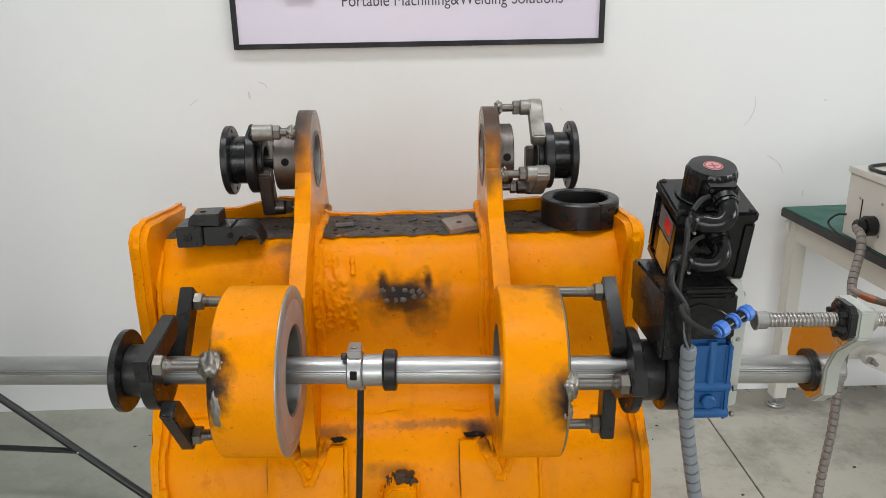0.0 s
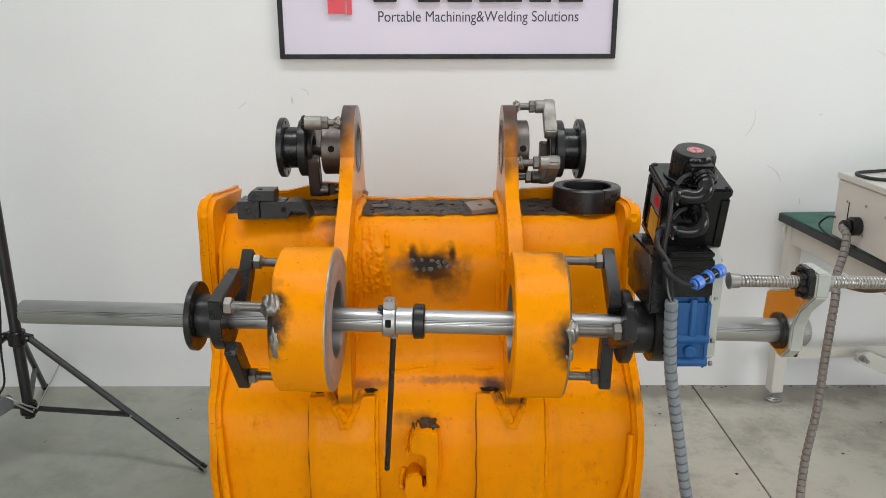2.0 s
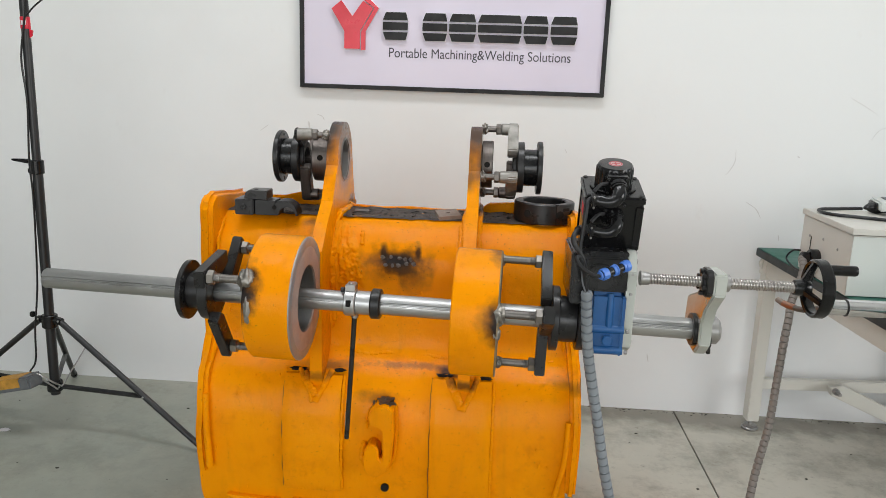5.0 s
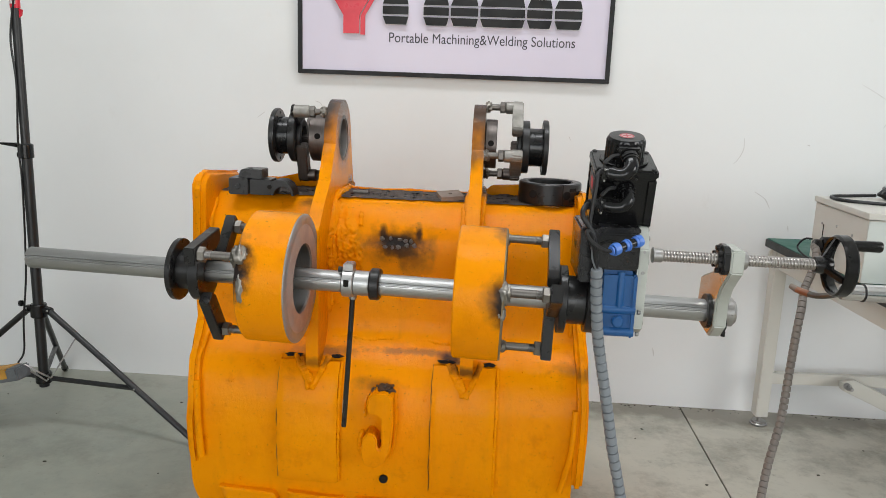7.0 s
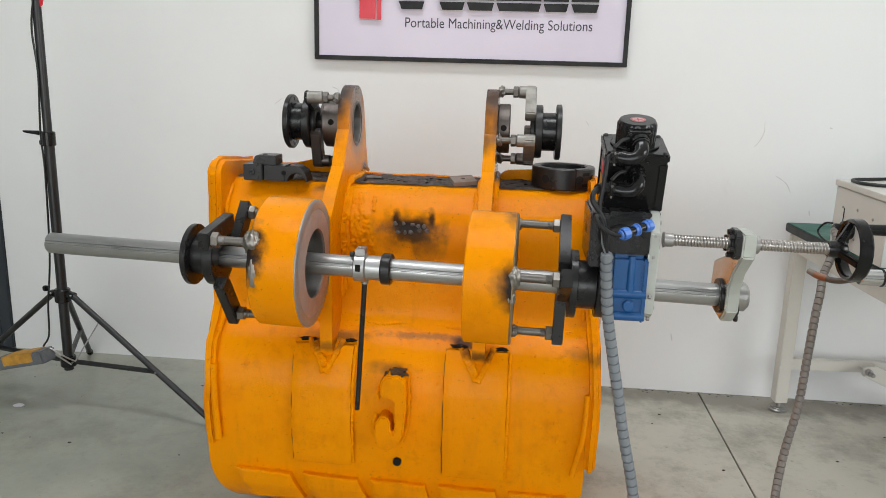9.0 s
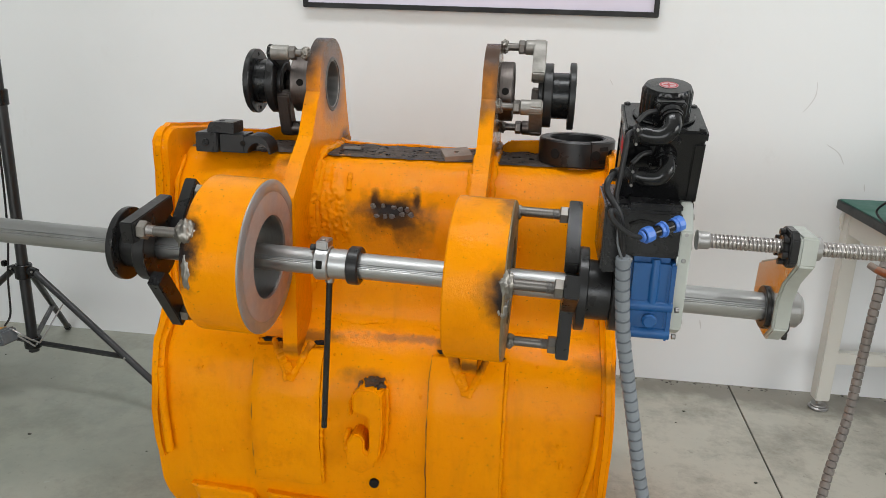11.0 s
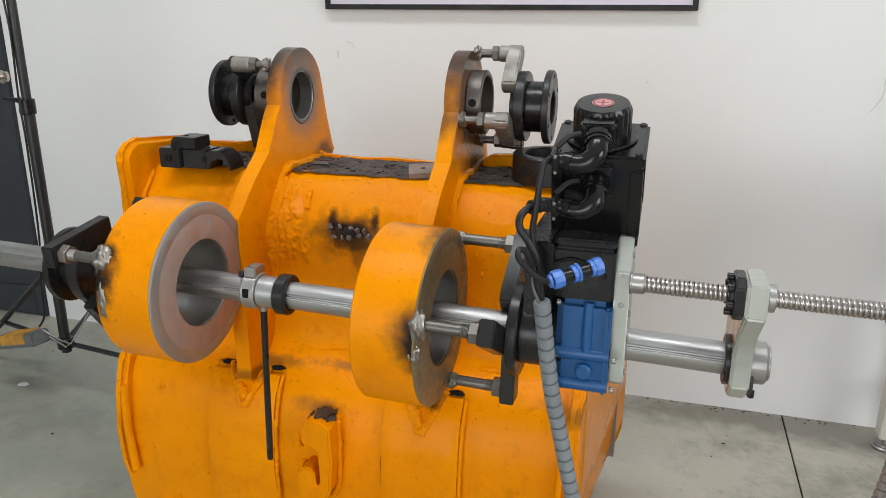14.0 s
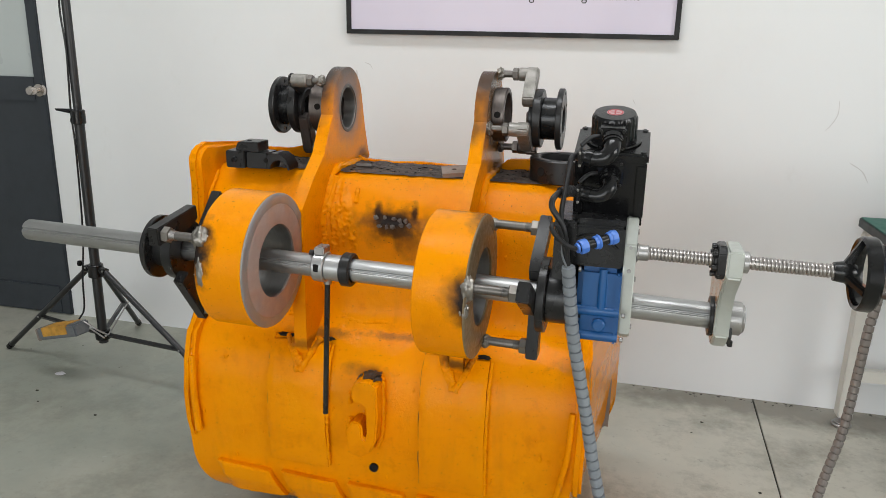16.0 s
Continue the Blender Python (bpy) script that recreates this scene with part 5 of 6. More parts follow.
chip = solid("square_washer_plate", merge(prism([(-0.032, -0.028), (0.03, -0.03), (0.032, 0.028), (-0.03, 0.03)], 0, 0.011, "z", 0.0015, (0, 0, 0.006))), m_rust,
             "small brown steel plate with a hole lying on the deck", "steel plate", m=pose(0.004, 0.135, DECK + 0.004, 9, -4, 20))
solid("key_steel", box(-0.02, 0.02, -0.006, 0.006, 0, 0.006, 0.001), m_stud, "short bar of key steel on the grimy deck", "steel bar", m=pose(-0.245, 0.165, DECK + 0.003, 0, 0, 6))


def swarf():
    rng = random.Random(11)
    bms = []
    for _ in range(520):
        x, y = rng.uniform(-0.58, 0.31), rng.uniform(0.11, 0.262)
        if 0.05 < x < 0.095 or -0.336 < x < -0.296:
            continue
        s = rng.choice((0.0008, 0.001, 0.0013, 0.0016, 0.0028))
        b = bmesh.new()
        bmesh.ops.create_icosphere(b, subdivisions=1, radius=s)
        for v in b.verts:
            v.co = Vector((v.co.x * rng.uniform(0.7, 2.6), v.co.y * rng.uniform(0.7, 1.6), v.co.z * 0.7)) + Vector((x, y, DECK + 0.001 + s * 0.3))
        bms.append(b)
    return merge(*bms)


solid("metal_swarf", swarf(), m_black, "dark metal chips scattered over the greasy deck", "swarf", "stuff")

# ---- sign on the wall ----
SX0, SX1, SZ0, SZ1 = -0.683, 0.546, 1.328, 1.928
sign = thing("wall_sign", "lilac framed company sign hanging on the white wall", "sign", pose((SX0 + SX1) / 2, WALL_Y, SZ0))
lay(sign, "panel", box(SX0 + 0.01, SX1 - 0.01, WALL_Y - 0.018, WALL_Y - 0.002, SZ0 + 0.01, SZ1 - 0.01, 0), m_sign)
FW = 0.017
for nm, pts in (("frame_bar", [(SX0, SZ0), (SX1, SZ0), (SX1 - FW, SZ0 + FW), (SX0 + FW, SZ0 + FW)]), ("frame_bar", [(SX0, SZ1), (SX1, SZ1), (SX1 - FW, SZ1 - FW), (SX0 + FW, SZ1 - FW)]),
                ("frame_bar", [(SX0, SZ0), (SX0 + FW, SZ0 + FW), (SX0 + FW, SZ1 - FW), (SX0, SZ1)]), ("frame_bar", [(SX1, SZ0), (SX1 - FW, SZ0 + FW), (SX1 - FW, SZ1 - FW), (SX1, SZ1)])):
    lay(sign, nm, prism(pts, WALL_Y - 0.028, WALL_Y, "y", 0.0015), m_signframe, "black frame bar")


def raised(points, material, name, label):
    """A flat cut-out shape on the panel, with a pale edge under it."""
    cx, cz = sum(p[0] for p in points) / len(points), sum(p[1] for p in points) / len(points)
    lay(sign, name, prism(points, WALL_Y - 0.034, WALL_Y - 0.028, "y", 0), material, label)
    lay(sign, "pale_edge", prism([(x + (0.002 if x > cx else -0.002), z + (0.002 if z > cz else -0.002)) for x, z in points], WALL_Y - 0.028, WALL_Y - 0.0175, "y", 0), m_letter_edge)


ZB, ZT = 1.526, 1.632
raised([(-0.500, 1.487), (-0.437, 1.487), (-0.437, 1.555), (-0.385, 1.645), (-0.425, 1.672), (-0.468, 1.612), (-0.512, 1.672), (-0.552, 1.64), (-0.500, 1.555)], m_red, "red_mark", "red forked company mark")
raised([(-0.432, 1.483), (-0.414, 1.483), (-0.414, 1.556), (-0.362, 1.645), (-0.405, 1.685), (-0.42, 1.674), (-0.380, 1.645), (-0.432, 1.555)], m_red, "red_mark", "red company mark edge")


for x0, x1 in ((-0.345, -0.245), (-0.186, -0.088), (-0.080, 0.026), (0.034, 0.206), (0.214, 0.310), (0.320, 0.424)):
    bar = 0.030
    mid = (ZB + ZT) / 2
    raised([(x0, ZT - bar), (x1, ZT - bar), (x1 - 0.008, ZT), (x0 + 0.012, ZT)], m_letter, "name_bar", "black raised bar")
    raised([(x0, mid - bar / 2), (x1, mid - bar / 2), (x1, mid + bar / 2), (x0, mid + bar / 2)], m_letter, "name_bar", "black raised bar")
    raised([(x0 + 0.012, ZB), (x1 - 0.008, ZB), (x1, ZB + bar), (x0, ZB + bar)], m_letter, "name_bar", "black raised bar")


def lettering(text, x0, x1, z, depth, material):
    cu = bpy.data.curves.new("lettering", "FONT")
    cu.body, cu.size, cu.extrude = text, 0.042, depth
    tmp = new("lettering", cu)
    bpy.context.view_layer.update()
    me = bpy.data.meshes.new_from_object(tmp.evaluated_get(bpy.context.evaluated_depsgraph_get()))
    bpy.data.objects.remove(tmp)
    xs = [v.co.x for v in me.vertices]
    k = (x1 - x0) / (max(xs) - min(xs))
    for v in me.vertices:
        v.co = Vector((x0 + (v.co.x - min(xs)) * k, WALL_Y - 0.0185 - v.co.z, z + v.co.y * 1.28)) - sign.matrix_basis.translation
    me.materials.clear()
    me.materials.append(material)
    ob = new("lettering", me)
    ob.parent = sign
    return tagged(ob, "grey lettering: Portable Machining&Welding Solutions")


lettering("Portable Machining&Welding Solutions", -0.320, 0.406, 1.459, 0.0005, m_ink)

# ---- lamp stand ----
PX, PY = -1.503, 0.648
stand = thing("tripod_stand", "black tripod light stand with red tape round its pole", "stand", pose(PX, PY, 0))
lay(stand, "pole", merge(rod(0.158, 1.04, 0.0175, 0.001, 24, "z", (PX, PY, 0)), rod(1.04, 2.3, 0.0145, 0.001, 24, "z", (PX, PY, 0))), m_stand)
lay(stand, "pole_clamp", merge(pipe(1.0, 1.05, 0.0235, 0.014, 0.003, 24, "z", (PX, PY, 0)), box(PX - 0.030, PX - 0.016, PY - 0.012, PY + 0.012, 1.002, 1.022, 0.003), prism([(PX - 0.02, 1.036), (PX - 0.085, 1.045), (PX - 0.09, 1.052), (PX - 0.03, 1.052)], PY - 0.012, PY + 0.012, "y", 0.002)), m_plastic, "black lever clamp")
hubb = lay(stand, "upper_hub", merge(pipe(0.425, 0.475, 0.028, 0.017, 0.003, 24, "z", (PX, PY, 0))), m_plastic)
lay(stand, "lower_hub", pipe(0.172, 0.212, 0.028, 0.010, 0.003, 24, "z", (PX, PY, 0)), m_plastic)
for fx, fy in ((-0.888, 0.555), (-1.735, 1.17), (-2.09, 0.78)):
    d = Vector((fx - PX, fy - PY, 0)).normalized()
    top, foot = Vector((PX, PY, 0.45)) + d * 0.045, Vector((fx, fy, 0.012))
    lay(stand, "leg", tube([top, foot], 0.0112, 14), m_stand)
    lay(stand, "leg_foot", tube([foot + (top - foot) * 0.03, foot], 0.0135, 14), m_plastic)
    side = d.cross(Vector((0, 0, 1)))
    mid = top.lerp(foot, 0.58)
    low = Vector((PX, PY, 0.192)) + d * 0.025
    bm = bmesh.new()
    tube([low, mid], [0.009, 0.009], 4, bm)
    lay(stand, "strut", bm, m_stand, "flat black strut")
    lay(stand, "hub_lug", tube([Vector((PX, PY, 0.455)) + d * 0.022, top + d * 0.006], 0.015, 8), m_plastic, "", hubb)
    for at in (mid - Vector((0, 0.012, 0)), low - Vector((0, 0.012, 0)), top - Vector((0, 0.015, -0.006))):
        lay(stand, "rivet", lump(at, (0.004, 0.004, 0.004), 1, 2, 0), m_steel, "bright rivet")
lay(stand, "red_tape", merge(pipe(1.50, 1.54, 0.0162, 0.014, 0.001, 24, "z", (PX, PY, 0)), prism([(PX + 0.012, 1.50), (PX + 0.026, 1.495), (PX + 0.022, 1.478), (PX + 0.014, 1.47)], PY - 0.004, PY + 0.002, "y", 0)), m_red, "red tape")
lay(stand, "tape_print", merge(*[box(PX - 0.014 + 0.009 * k, PX - 0.008 + 0.009 * k, PY - 0.0168, PY - 0.012, 1.513, 1.527, 0) for k in range(3)]), m_white, "white print on the tape")
lay(stand, "lamp_cable", tube(spline([(PX + 0.03, PY - 0.03, 1.62), (PX + 0.01, PY - 0.02, 1.53), (PX - 0.016, PY - 0.014, 1.4), (PX - 0.006, PY - 0.017, 1.25), (PX - 0.02, PY - 0.012, 1.05), (PX - 0.014, PY - 0.016, 0.9), (PX - 0.03, PY - 0.01, 0.6), (PX - 0.05, PY - 0.015, 0.42), (PX - 0.055, PY - 0.02, 0.3), (PX - 0.075, PY - 0.03, 0.255)], 10), 0.0035, 8), m_rubber, "thin black lamp cable")
lay(stand, "lamp_cable_upper", tube(spline([(PX + 0.013, PY - 0.016, 1.54), (PX + 0.05, PY - 0.02, 1.575), (PX + 0.12, PY - 0.02, 1.63), (PX + 0.2, PY - 0.02, 1.72)], 10), 0.003, 8), m_rubber)
lay(stand, "cable_bobble", box(PX - 0.062, PX - 0.046, PY - 0.025, PY - 0.008, 0.468, 0.488, 0.003), m_plastic)
adapter = thing("power_adapter", "dusty grey and yellow power adapter tied to the tripod", "adapter", pose(PX - 0.14, PY - 0.05, 0.175))
am = pose(PX - 0.12, PY - 0.06, 0.222, 0, -15, -10)
part("adapter_body", box(-0.115, 0.10, -0.035, 0.035, -0.028, 0.020, 0.006), m_greyplastic, adapter, "", adapter.matrix_basis.inverted() @ am)
part("adapter_label", box(-0.085, 0.055, -0.0365, 0.0365, -0.014, 0.0212, 0.001), m_yellow, adapter, "worn yellow label", adapter.matrix_basis.inverted() @ am)
part("adapter_end", box(-0.13, -0.112, -0.032, 0.032, -0.03, 0.018, 0.004), m_rust, adapter, "", adapter.matrix_basis.inverted() @ am)
lay(adapter, "tie_wire", merge(tube(spline([(PX - 0.06, PY - 0.05, 0.25), (PX - 0.03, PY - 0.06, 0.262), (PX + 0.02, PY - 0.045, 0.225), (PX + 0.04, PY - 0.02, 0.2)], 8), 0.003, 8),
                               tube(spline([(PX - 0.05, PY - 0.05, 0.24), (PX - 0.02, PY - 0.05, 0.235), (PX + 0.03, PY - 0.03, 0.19)], 8), 0.003, 8),
                               tube([(PX + 0.04, PY - 0.02, 0.2), (PX + 0.1, PY + 0.05, 0.33)], 0.0025, 8)), m_steel, "loop of bare tie wire")

# ---- workbench ----
bench = thing("workbench", "cream steel workbench with a green mat top by the wall", "workbench", pose(1.9, 0.6, 0))
B0X, B1X, B0Y, B1Y = 1.195, 1.95, -0.75, 1.125
lay(bench, "worktop", box(B0X, B1X, B0Y, B1Y, 0.727, 0.757, 0.002), m_bench_edge, "black-edged worktop")
lay(bench, "mat", box(B0X + 0.004, B1X - 0.004, B0Y + 0.004, B1Y - 0.004, 0.755, 0.760, 0.001), m_mat_green, "green rubber mat")
lay(bench, "apron", merge(box(B0X + 0.02, B0X + 0.05, B0Y + 0.03, B1Y - 0.03, 0.655, 0.727, 0.003), box(B0X + 0.02, B1X - 0.02, B1Y - 0.06, B1Y - 0.03, 0.655, 0.727, 0.003)), m_bench, "cream steel apron")
for lx in (1.235, 1.91):
    for ly in (1.07, -0.7):
        lay(bench, "leg", box(lx - 0.025, lx + 0.025, ly - 0.025, ly + 0.025, 0.04, 0.727, 0.003), m_bench)
        lay(bench, "levelling_foot", merge(rod(0.0, 0.012, 0.034, 0.004, 24, "z", (lx, ly, 0)), rod(0.012, 0.018, 0.028, 0.002, 24, "z", (lx, ly, 0)), rod(0.016, 0.042, 0.008, 0.001, 12, "z", (lx, ly, 0))), m_steel, "steel levelling foot")
lay(bench, "rear_rail", box(1.26, 1.89, 1.055, 1.085, 0.18, 0.225, 0.003), m_bench)
lay(bench, "corner_bracket", merge(rod(1.08, 1.10, 0.03, 0.002, 20, "y", (1.23, 0, 0.70)), box(1.205, 1.26, 1.08, 1.10, 0.66, 0.72, 0.003)), m_bench)
lay(bench, "brace", prism([(1.50, 0.225), (1.55, 0.235), (1.87, 0.085), (1.87, 0.045), (1.83, 0.045), (1.51, 0.19)], 0.985, 1.015, "y", 0.003), m_bench)
lay(bench, "brace_bolt", merge(rod(0.965, 0.985, 0.013, 0.002, 16, "y", (1.52, 0, 0.212)), rod(0.94, 0.965, 0.008, 0.002, 12, "y", (1.52, 0, 0.212))), m_steel)

bench.matrix_basis = Matrix.Translation((B0X, B1Y, 0)) @ Matrix.Rotation(radians(3.2), 4, "Z") @ Matrix.Translation((-B0X, -B1Y, 0)) @ bench.matrix_basis

# control cabinet on the bench
cabinet = thing("control_cabinet", "beige and grey steel control cabinet on the green bench", "control box", pose(1.45, 0.6, 0.76))
CX0, CX1, CY0, CY1, CZ0, CZ1 = 1.228, 1.68, 0.404, 0.79, 0.762, 0.975
lay(cabinet, "body", box(CX0 + 0.002, CX1, CY0 + 0.003, CY1, CZ0, CZ1 - 0.022, 0.002), m_box)
lay(cabinet, "front_panel", box(CX0 + 0.003, CX1 - 0.002, CY0, CY0 + 0.003, CZ0 + 0.002, CZ1 - 0.025, 0), m_boxfront, "pale grey front panel")
lay(cabinet, "lid", box(CX0 - 0.004, CX1 + 0.004, CY0 - 0.004, CY1 + 0.004, CZ1 - 0.019, CZ1, 0.002), m_box, "overhanging lid")
lay(cabinet, "side_seam", box(CX0 + 0.0005, CX0 + 0.003, 0.704, 0.708, 0.818, 0.891, 0), m_gap, "dark slot")
for y, z in ((0.719, 0.891), (0.609, 0.90), (0.497, 0.89), (0.722, 0.813), (0.605, 0.805)):
    lay(cabinet, "screw", rod(CX0 - 0.001, CX0 + 0.003, 0.0045, 0.001, 12, "x", (0, y, z)), m_steel)
lay(cabinet, "cable_gland", merge(rod(CX0 - 0.03, CX0 + 0.003, 0.03, 0.004, 20, "x", (0, 0.632, 0.830)), rod(CX0 - 0.055, CX0 - 0.03, 0.022, 0.004, 20, "x", (0, 0.63, 0.829))), m_plastic, "black cable gland")
lay(cabinet, "lead", tube(spline([(CX0 - 0.0, 0.775, 0.826), (CX0 - 0.02, 0.79, 0.822), (CX0 - 0.03, 0.818, 0.79), (CX0 - 0.028, 0.775, 0.772), (CX0 - 0.02, 0.71, 0.766), (CX0 - 0.006, 0.62, 0.765)], 10), 0.0035, 8), m_rubber, "thin black lead")
lay(cabinet, "front_key", box(1.348, 1.36, CY0 - 0.004, CY0, 0.922, 0.932, 0.001), m_plastic)

pendant = thing("pendant_cable", "coiled black cable and plug lying on the cabinet lid", "cable", pose(1.36, 0.65, CZ1))
lay(pendant, "cable", tube(spline([(1.44, 0.53, CZ1 + 0.007), (1.349, 0.589, CZ1 + 0.006), (1.26, 0.635, CZ1 + 0.006), (1.243, 0.69, CZ1 + 0.006), (1.262, 0.745, CZ1 + 0.006), (1.33, 0.765, CZ1 + 0.007), (1.41, 0.762, CZ1 + 0.012)], 10), 0.0055, 10), m_rubber)
lay(pendant, "plug", lump((1.455, 0.742, CZ1 + 0.02), (0.05, 0.02, 0.02), 3, 3, 0.15), m_plastic)
lay(pendant, "coil", tube(spline([(1.50, 0.735, CZ1 + 0.012), (1.55, 0.70, CZ1 + 0.012), (1.56, 0.62, CZ1 + 0.008), (1.50, 0.58, CZ1 + 0.008), (1.46, 0.63, CZ1 + 0.01), (1.50, 0.70, CZ1 + 0.02), (1.57, 0.68, CZ1 + 0.02)], 10), 0.0055, 10), m_rubber)
pend_box = thing("hand_controller", "pale grey hand controller lying on the cabinet", "controller", pose(1.535, 0.735, CZ1 + 0.008))
part("case", box(-0.09, 0.12, -0.07, 0.07, 0.0, 0.032, 0.006), m_boxfront, pend_box, "", pose(0, 0, 0.0, 0, -4, -12) @ pose(0, 0, 0.012))
part("case_end", box(-0.098, -0.088, -0.05, 0.05, 0.004, 0.026, 0.003), m_plastic, pend_box, "", pose(0, 0, 0.0, 0, -4, -12) @ pose(0, 0, 0.012))
part("keypad", box(-0.06, 0.11, -0.055, 0.055, 0.032, 0.035, 0.002), m_greyplastic, pend_box, "", pose(0, 0, 0.0, 0, -4, -12) @ pose(0, 0, 0.012))

wrapc = solid("spiral_wrapped_cable", wrap([(1.176, 0.63, 0.829), (1.166, 0.58, 0.812), (1.152, 0.553, 0.775), (1.134, 0.53, 0.745), (1.108, 0.495, 0.708), (1.089, 0.45, 0.66), (1.074, 0.425, 0.595), (1.062, 0.408, 0.46), (1.04, 0.37, 0.32), (1.0, 0.32, 0.19), (0.965, 0.25, 0.09), (0.93, 0.14, 0.03), (0.88, -0.05, 0.0125), (0.82, -0.4, 0.0125)], 0.0125, 0.019, 0.0015),
               m_sleeve_brown, "dusty grey spiral-wrapped cable running from cabinet to floor", "cable")

# welding torch held beside the bench
torch = thing("welding_torch", "chrome welding torch with a copper nozzle beside the bench", "welding torch", pose(1.3, 0.12, 0.79))
lay(torch, "barrel", merge(rod(1.052, 1.108, 0.0215, 0.002, 32, "x", (0, 0.13, 0.80)), rod(1.108, 1.30, 0.0235, 0.002, 32, "x", (0, 0.13, 0.80)), rod(1.30, 1.75, 0.0228, 0.002, 32, "x", (0, 0.13, 0.80))), m_chrome, "polished chrome barrel")
lay(torch, "dark_ring", pipe(1.106, 1.111, 0.0242, 0.02, 0.001, 32, "x", (0, 0.13, 0.80)), m_black)
lay(torch, "neck", tube(spline([(1.06, 0.13, 0.798), (1.045, 0.15, 0.787), (1.03, 0.18, 0.774), (1.018, 0.21, 0.767), (1.008, 0.233, 0.766)], 10), 0.0085, 12), m_stud)
lay(torch, "nozzle", tube([(1.012, 0.225, 0.766), (1.002, 0.242, 0.766), (0.992, 0.262, 0.768)], [0.0095, 0.010, 0.009], 16), m_copper, "copper nozzle")
lay(torch, "nozzle_tip", tube([(0.9925, 0.261, 0.768), (0.982, 0.282, 0.773)], [0.0095, 0.008], 16), m_rust)
lay(torch, "holder", merge(rod(0.76, 0.84, 0.02, 0.004, 20, "z", (1.345, 0.16, 0)), box(1.335, 1.40, 0.135, 0.19, 0.765, 0.80, 0.006)), m_cream, "cream nylon holder")

# ---- door in the end wall ----
door = thing("door_1", "dark slate-grey door with a frosted upper pane, closed", "door", pose((DOOR_X0 + DOOR_X1) / 2, WALL_Y, 0))
tagged(door, kind="structure")
DY0, DY1 = WALL_Y - 0.012, WALL_Y + 0.04
lay(door, "stile", box(DOOR_X1 - 0.052, DOOR_X1 - 0.003, DY0, DY1, 0.005, DOOR_H, 0.003), m_door)
lay(door, "stile", box(DOOR_X0, DOOR_X0 + 0.06, DY0, DY1, 0.005, DOOR_H, 0.003), m_door)
lay(door, "lower_panel", box(DOOR_X0 + 0.06, DOOR_X1 - 0.052, DY0 + 0.012, DY1, 0.14, 1.01, 0.001), m_door)
lay(door, "bottom_rail", box(DOOR_X0 + 0.06, DOOR_X1 - 0.052, DY0, DY1, 0.005, 0.14, 0.003), m_door)
lay(door, "middle_rail", box(DOOR_X0 + 0.06, DOOR_X1 - 0.052, DY0, DY1, 1.01, 1.115, 0.003), m_door)
lay(door, "top_rail", box(DOOR_X0 + 0.06, DOOR_X1 - 0.052, DY0, DY1, 2.0, DOOR_H, 0.003), m_door)
lay(door, "pane", box(DOOR_X0 + 0.06, DOOR_X1 - 0.052, DY0 + 0.02, DY0 + 0.026, 1.115, 2.0, 0), m_glass, "frosted glass pane")
knob = lay(door, "door_knob", lathe([(0, DY0 - 0.068), (0.016, DY0 - 0.068), (0.021, DY0 - 0.06), (0.022, DY0 - 0.046), (0.016, DY0 - 0.034), (0.011, DY0 - 0.028), (0.011, DY0 - 0.012), (0.027, DY0 - 0.010), (0.029, DY0 - 0.002), (0.029, DY0 + 0.002), (0, DY0 + 0.002)], 28, "y", (-2.135, 0, 1.06), False), m_knob, "round brushed door knob")

# ---- scuffs on the wall, dirt along its foot ----


def scuff(points, width, name="wall_scuff"):
    bm = bmesh.new()
    pts = spline([(x, 0, z) for x, z in points], 6)
    rows = []
    for i, p in enumerate(pts):
        t = i / (len(pts) - 1)
        w = width * (0.35 + 0.65 * math.sin(math.pi * t)) * (0.8 + 0.6 * noise.noise(Vector((p.x * 60, p.z * 60, 1))))
        d = (pts[min(i + 1, len(pts) - 1)] - pts[max(i - 1, 0)]).normalized()
        nrm = Vector((-d.z, 0, d.x)) * w
        rows.append((bm.verts.new((p.x + nrm.x, WALL_Y - 0.0012, p.z + nrm.z)), bm.verts.new((p.x - nrm.x, WALL_Y - 0.0012, p.z - nrm.z))))
    for a, b in zip(rows, rows[1:]):
        bm.faces.new((a[0], a[1], b[1], b[0]))
    return solid(name, bm, m_mark, "grey scuff mark on the white wall", "scuff", "structure")


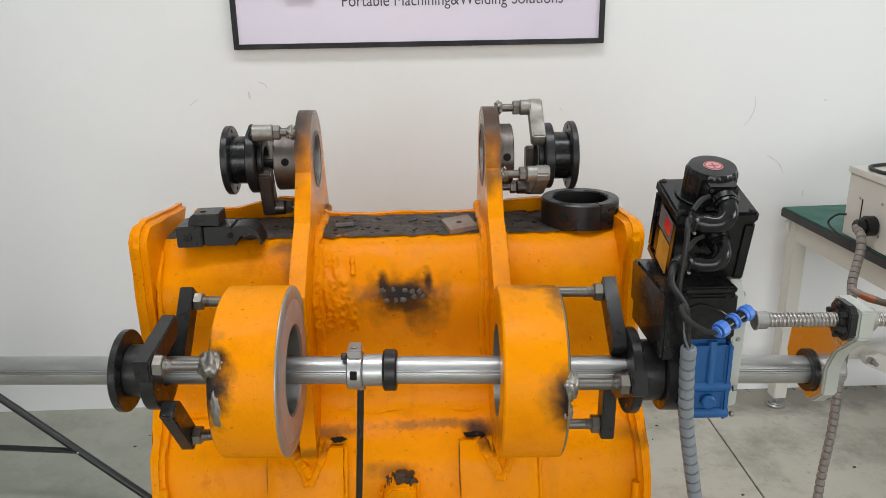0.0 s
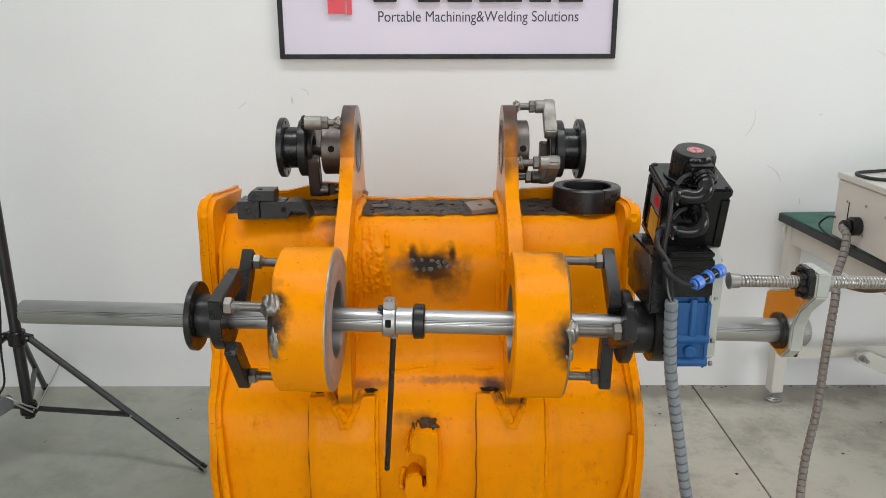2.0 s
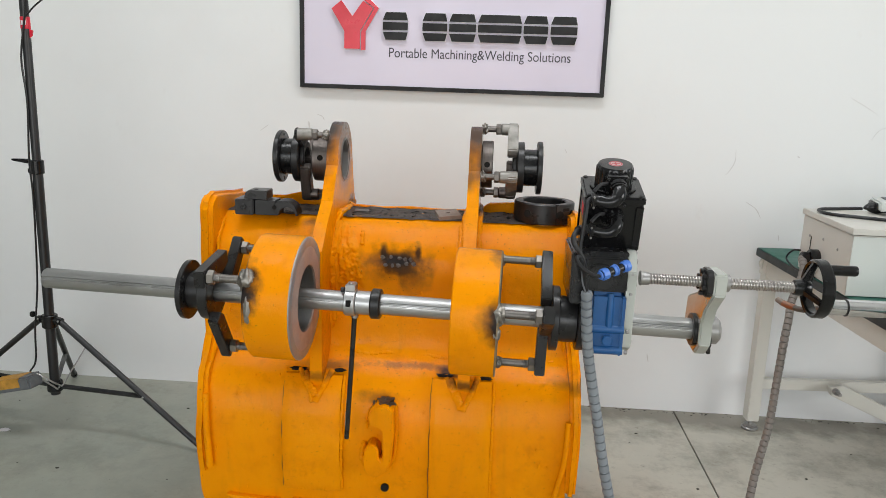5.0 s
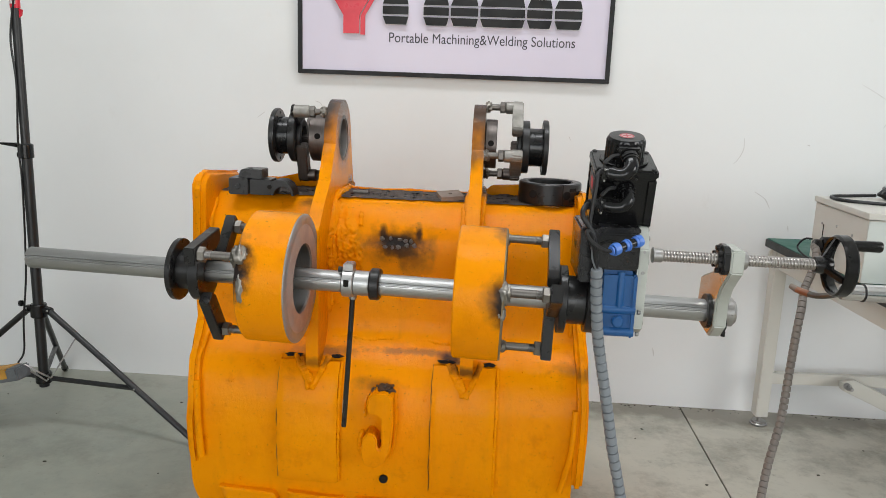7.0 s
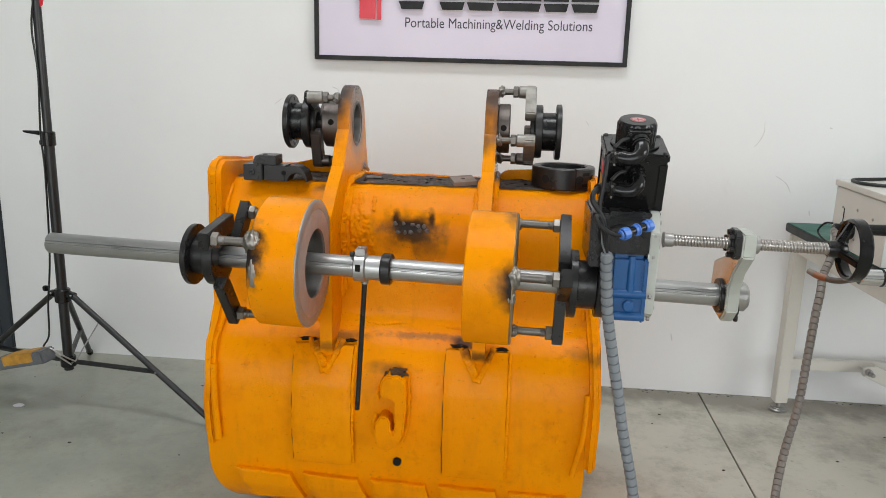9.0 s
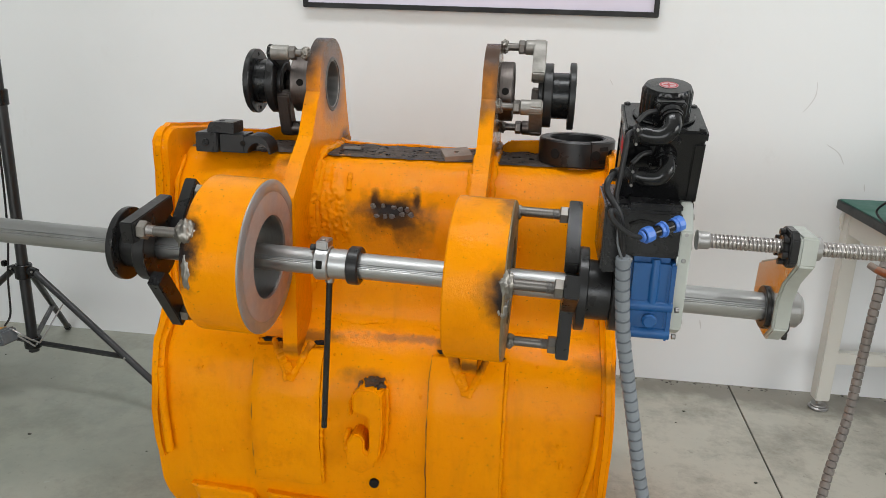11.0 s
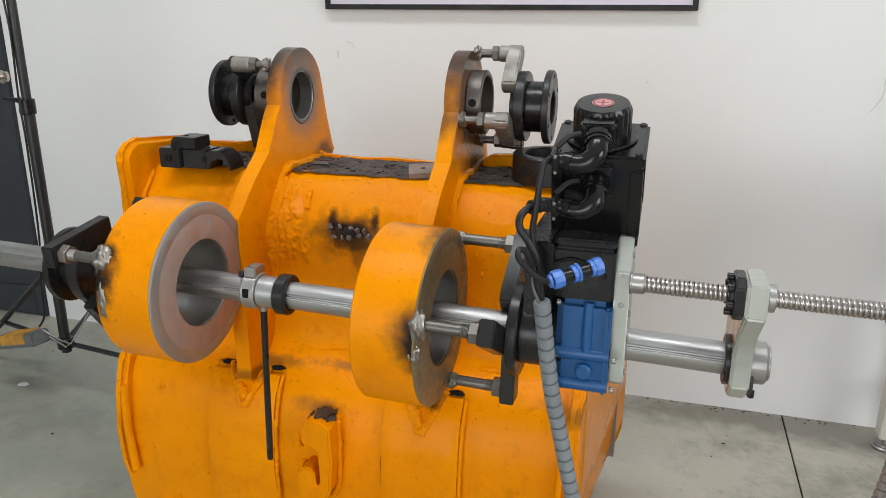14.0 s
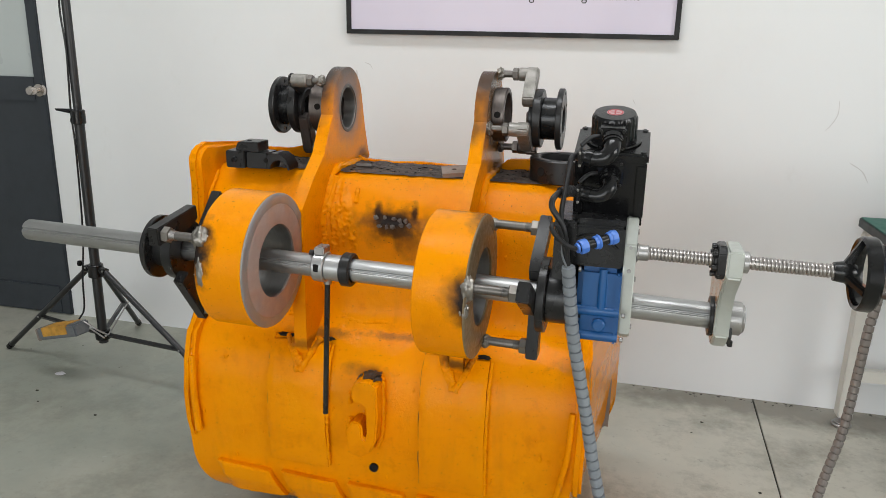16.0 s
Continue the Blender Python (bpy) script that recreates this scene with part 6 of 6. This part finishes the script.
for pts, w in (([(1.092, 1.139), (1.093, 1.093), (1.075, 1.054), (1.061, 1.038)], 0.0028), ([(1.156, 0.93), (1.198, 0.903), (1.221, 0.866)], 0.003), ([(1.335, 1.123), (1.346, 1.119)], 0.005),
               ([(1.51, 1.359), (1.569, 1.328), (1.617, 1.299)], 0.002), ([(1.694, 1.261), (1.637, 1.238), (1.61, 1.197)], 0.002), ([(0.408, 1.118), (0.419, 1.100)], 0.003),
               ([(-0.62, 1.221), (-0.597, 1.212), (-0.588, 1.196)], 0.003), ([(-0.654, 1.19), (-0.651, 1.164)], 0.008), ([(-0.859, 1.145), (-0.826, 1.169)], 0.003),
               ([(0.817, 0.255), (0.825, 0.22)], 0.004), ([(1.30, 0.80), (1.305, 0.775)], 0.003)):
    scuff(pts, w * 0.75)

# ---- dirt ----
def debris():
    rng = random.Random(3)
    bms = []
    for _ in range(110):
        x = rng.uniform(0.4, 2.2)
        y = WALL_Y - abs(rng.gauss(0, 0.018)) - 0.003
        s = rng.uniform(0.001, 0.0034)
        b = bmesh.new()
        bmesh.ops.create_icosphere(b, subdivisions=1, radius=s)
        for v in b.verts:
            v.co = Vector((v.co.x * rng.uniform(0.8, 2.4), v.co.y, max(0.0, v.co.z * 0.5 + s * 0.3))) + Vector((x, y, 0.0))
        bms.append(b)
    for _ in range(70):
        x, y, s = rng.uniform(-2.2, 2.2), rng.uniform(-0.5, 1.15), rng.uniform(0.0015, 0.005)
        b = bmesh.new()
        bmesh.ops.create_icosphere(b, subdivisions=1, radius=s)
        for v in b.verts:
            v.co = Vector((v.co.x * rng.uniform(0.8, 2), v.co.y, max(0.0, v.co.z * 0.5 + s * 0.3))) + Vector((x, y, 0.0))
        bms.append(b)
    return merge(*bms)


solid("floor_debris", debris(), m_dirt, "dark crumbs of dirt along the wall's foot", "debris", "stuff")
solid("paint_blob", lump((-1.715, 0.636, 0.001), (0.022, 0.016, 0.003), 4, 2, 0.3), m_letter_edge, "pale dried paint blob on the concrete floor", "paint blob")
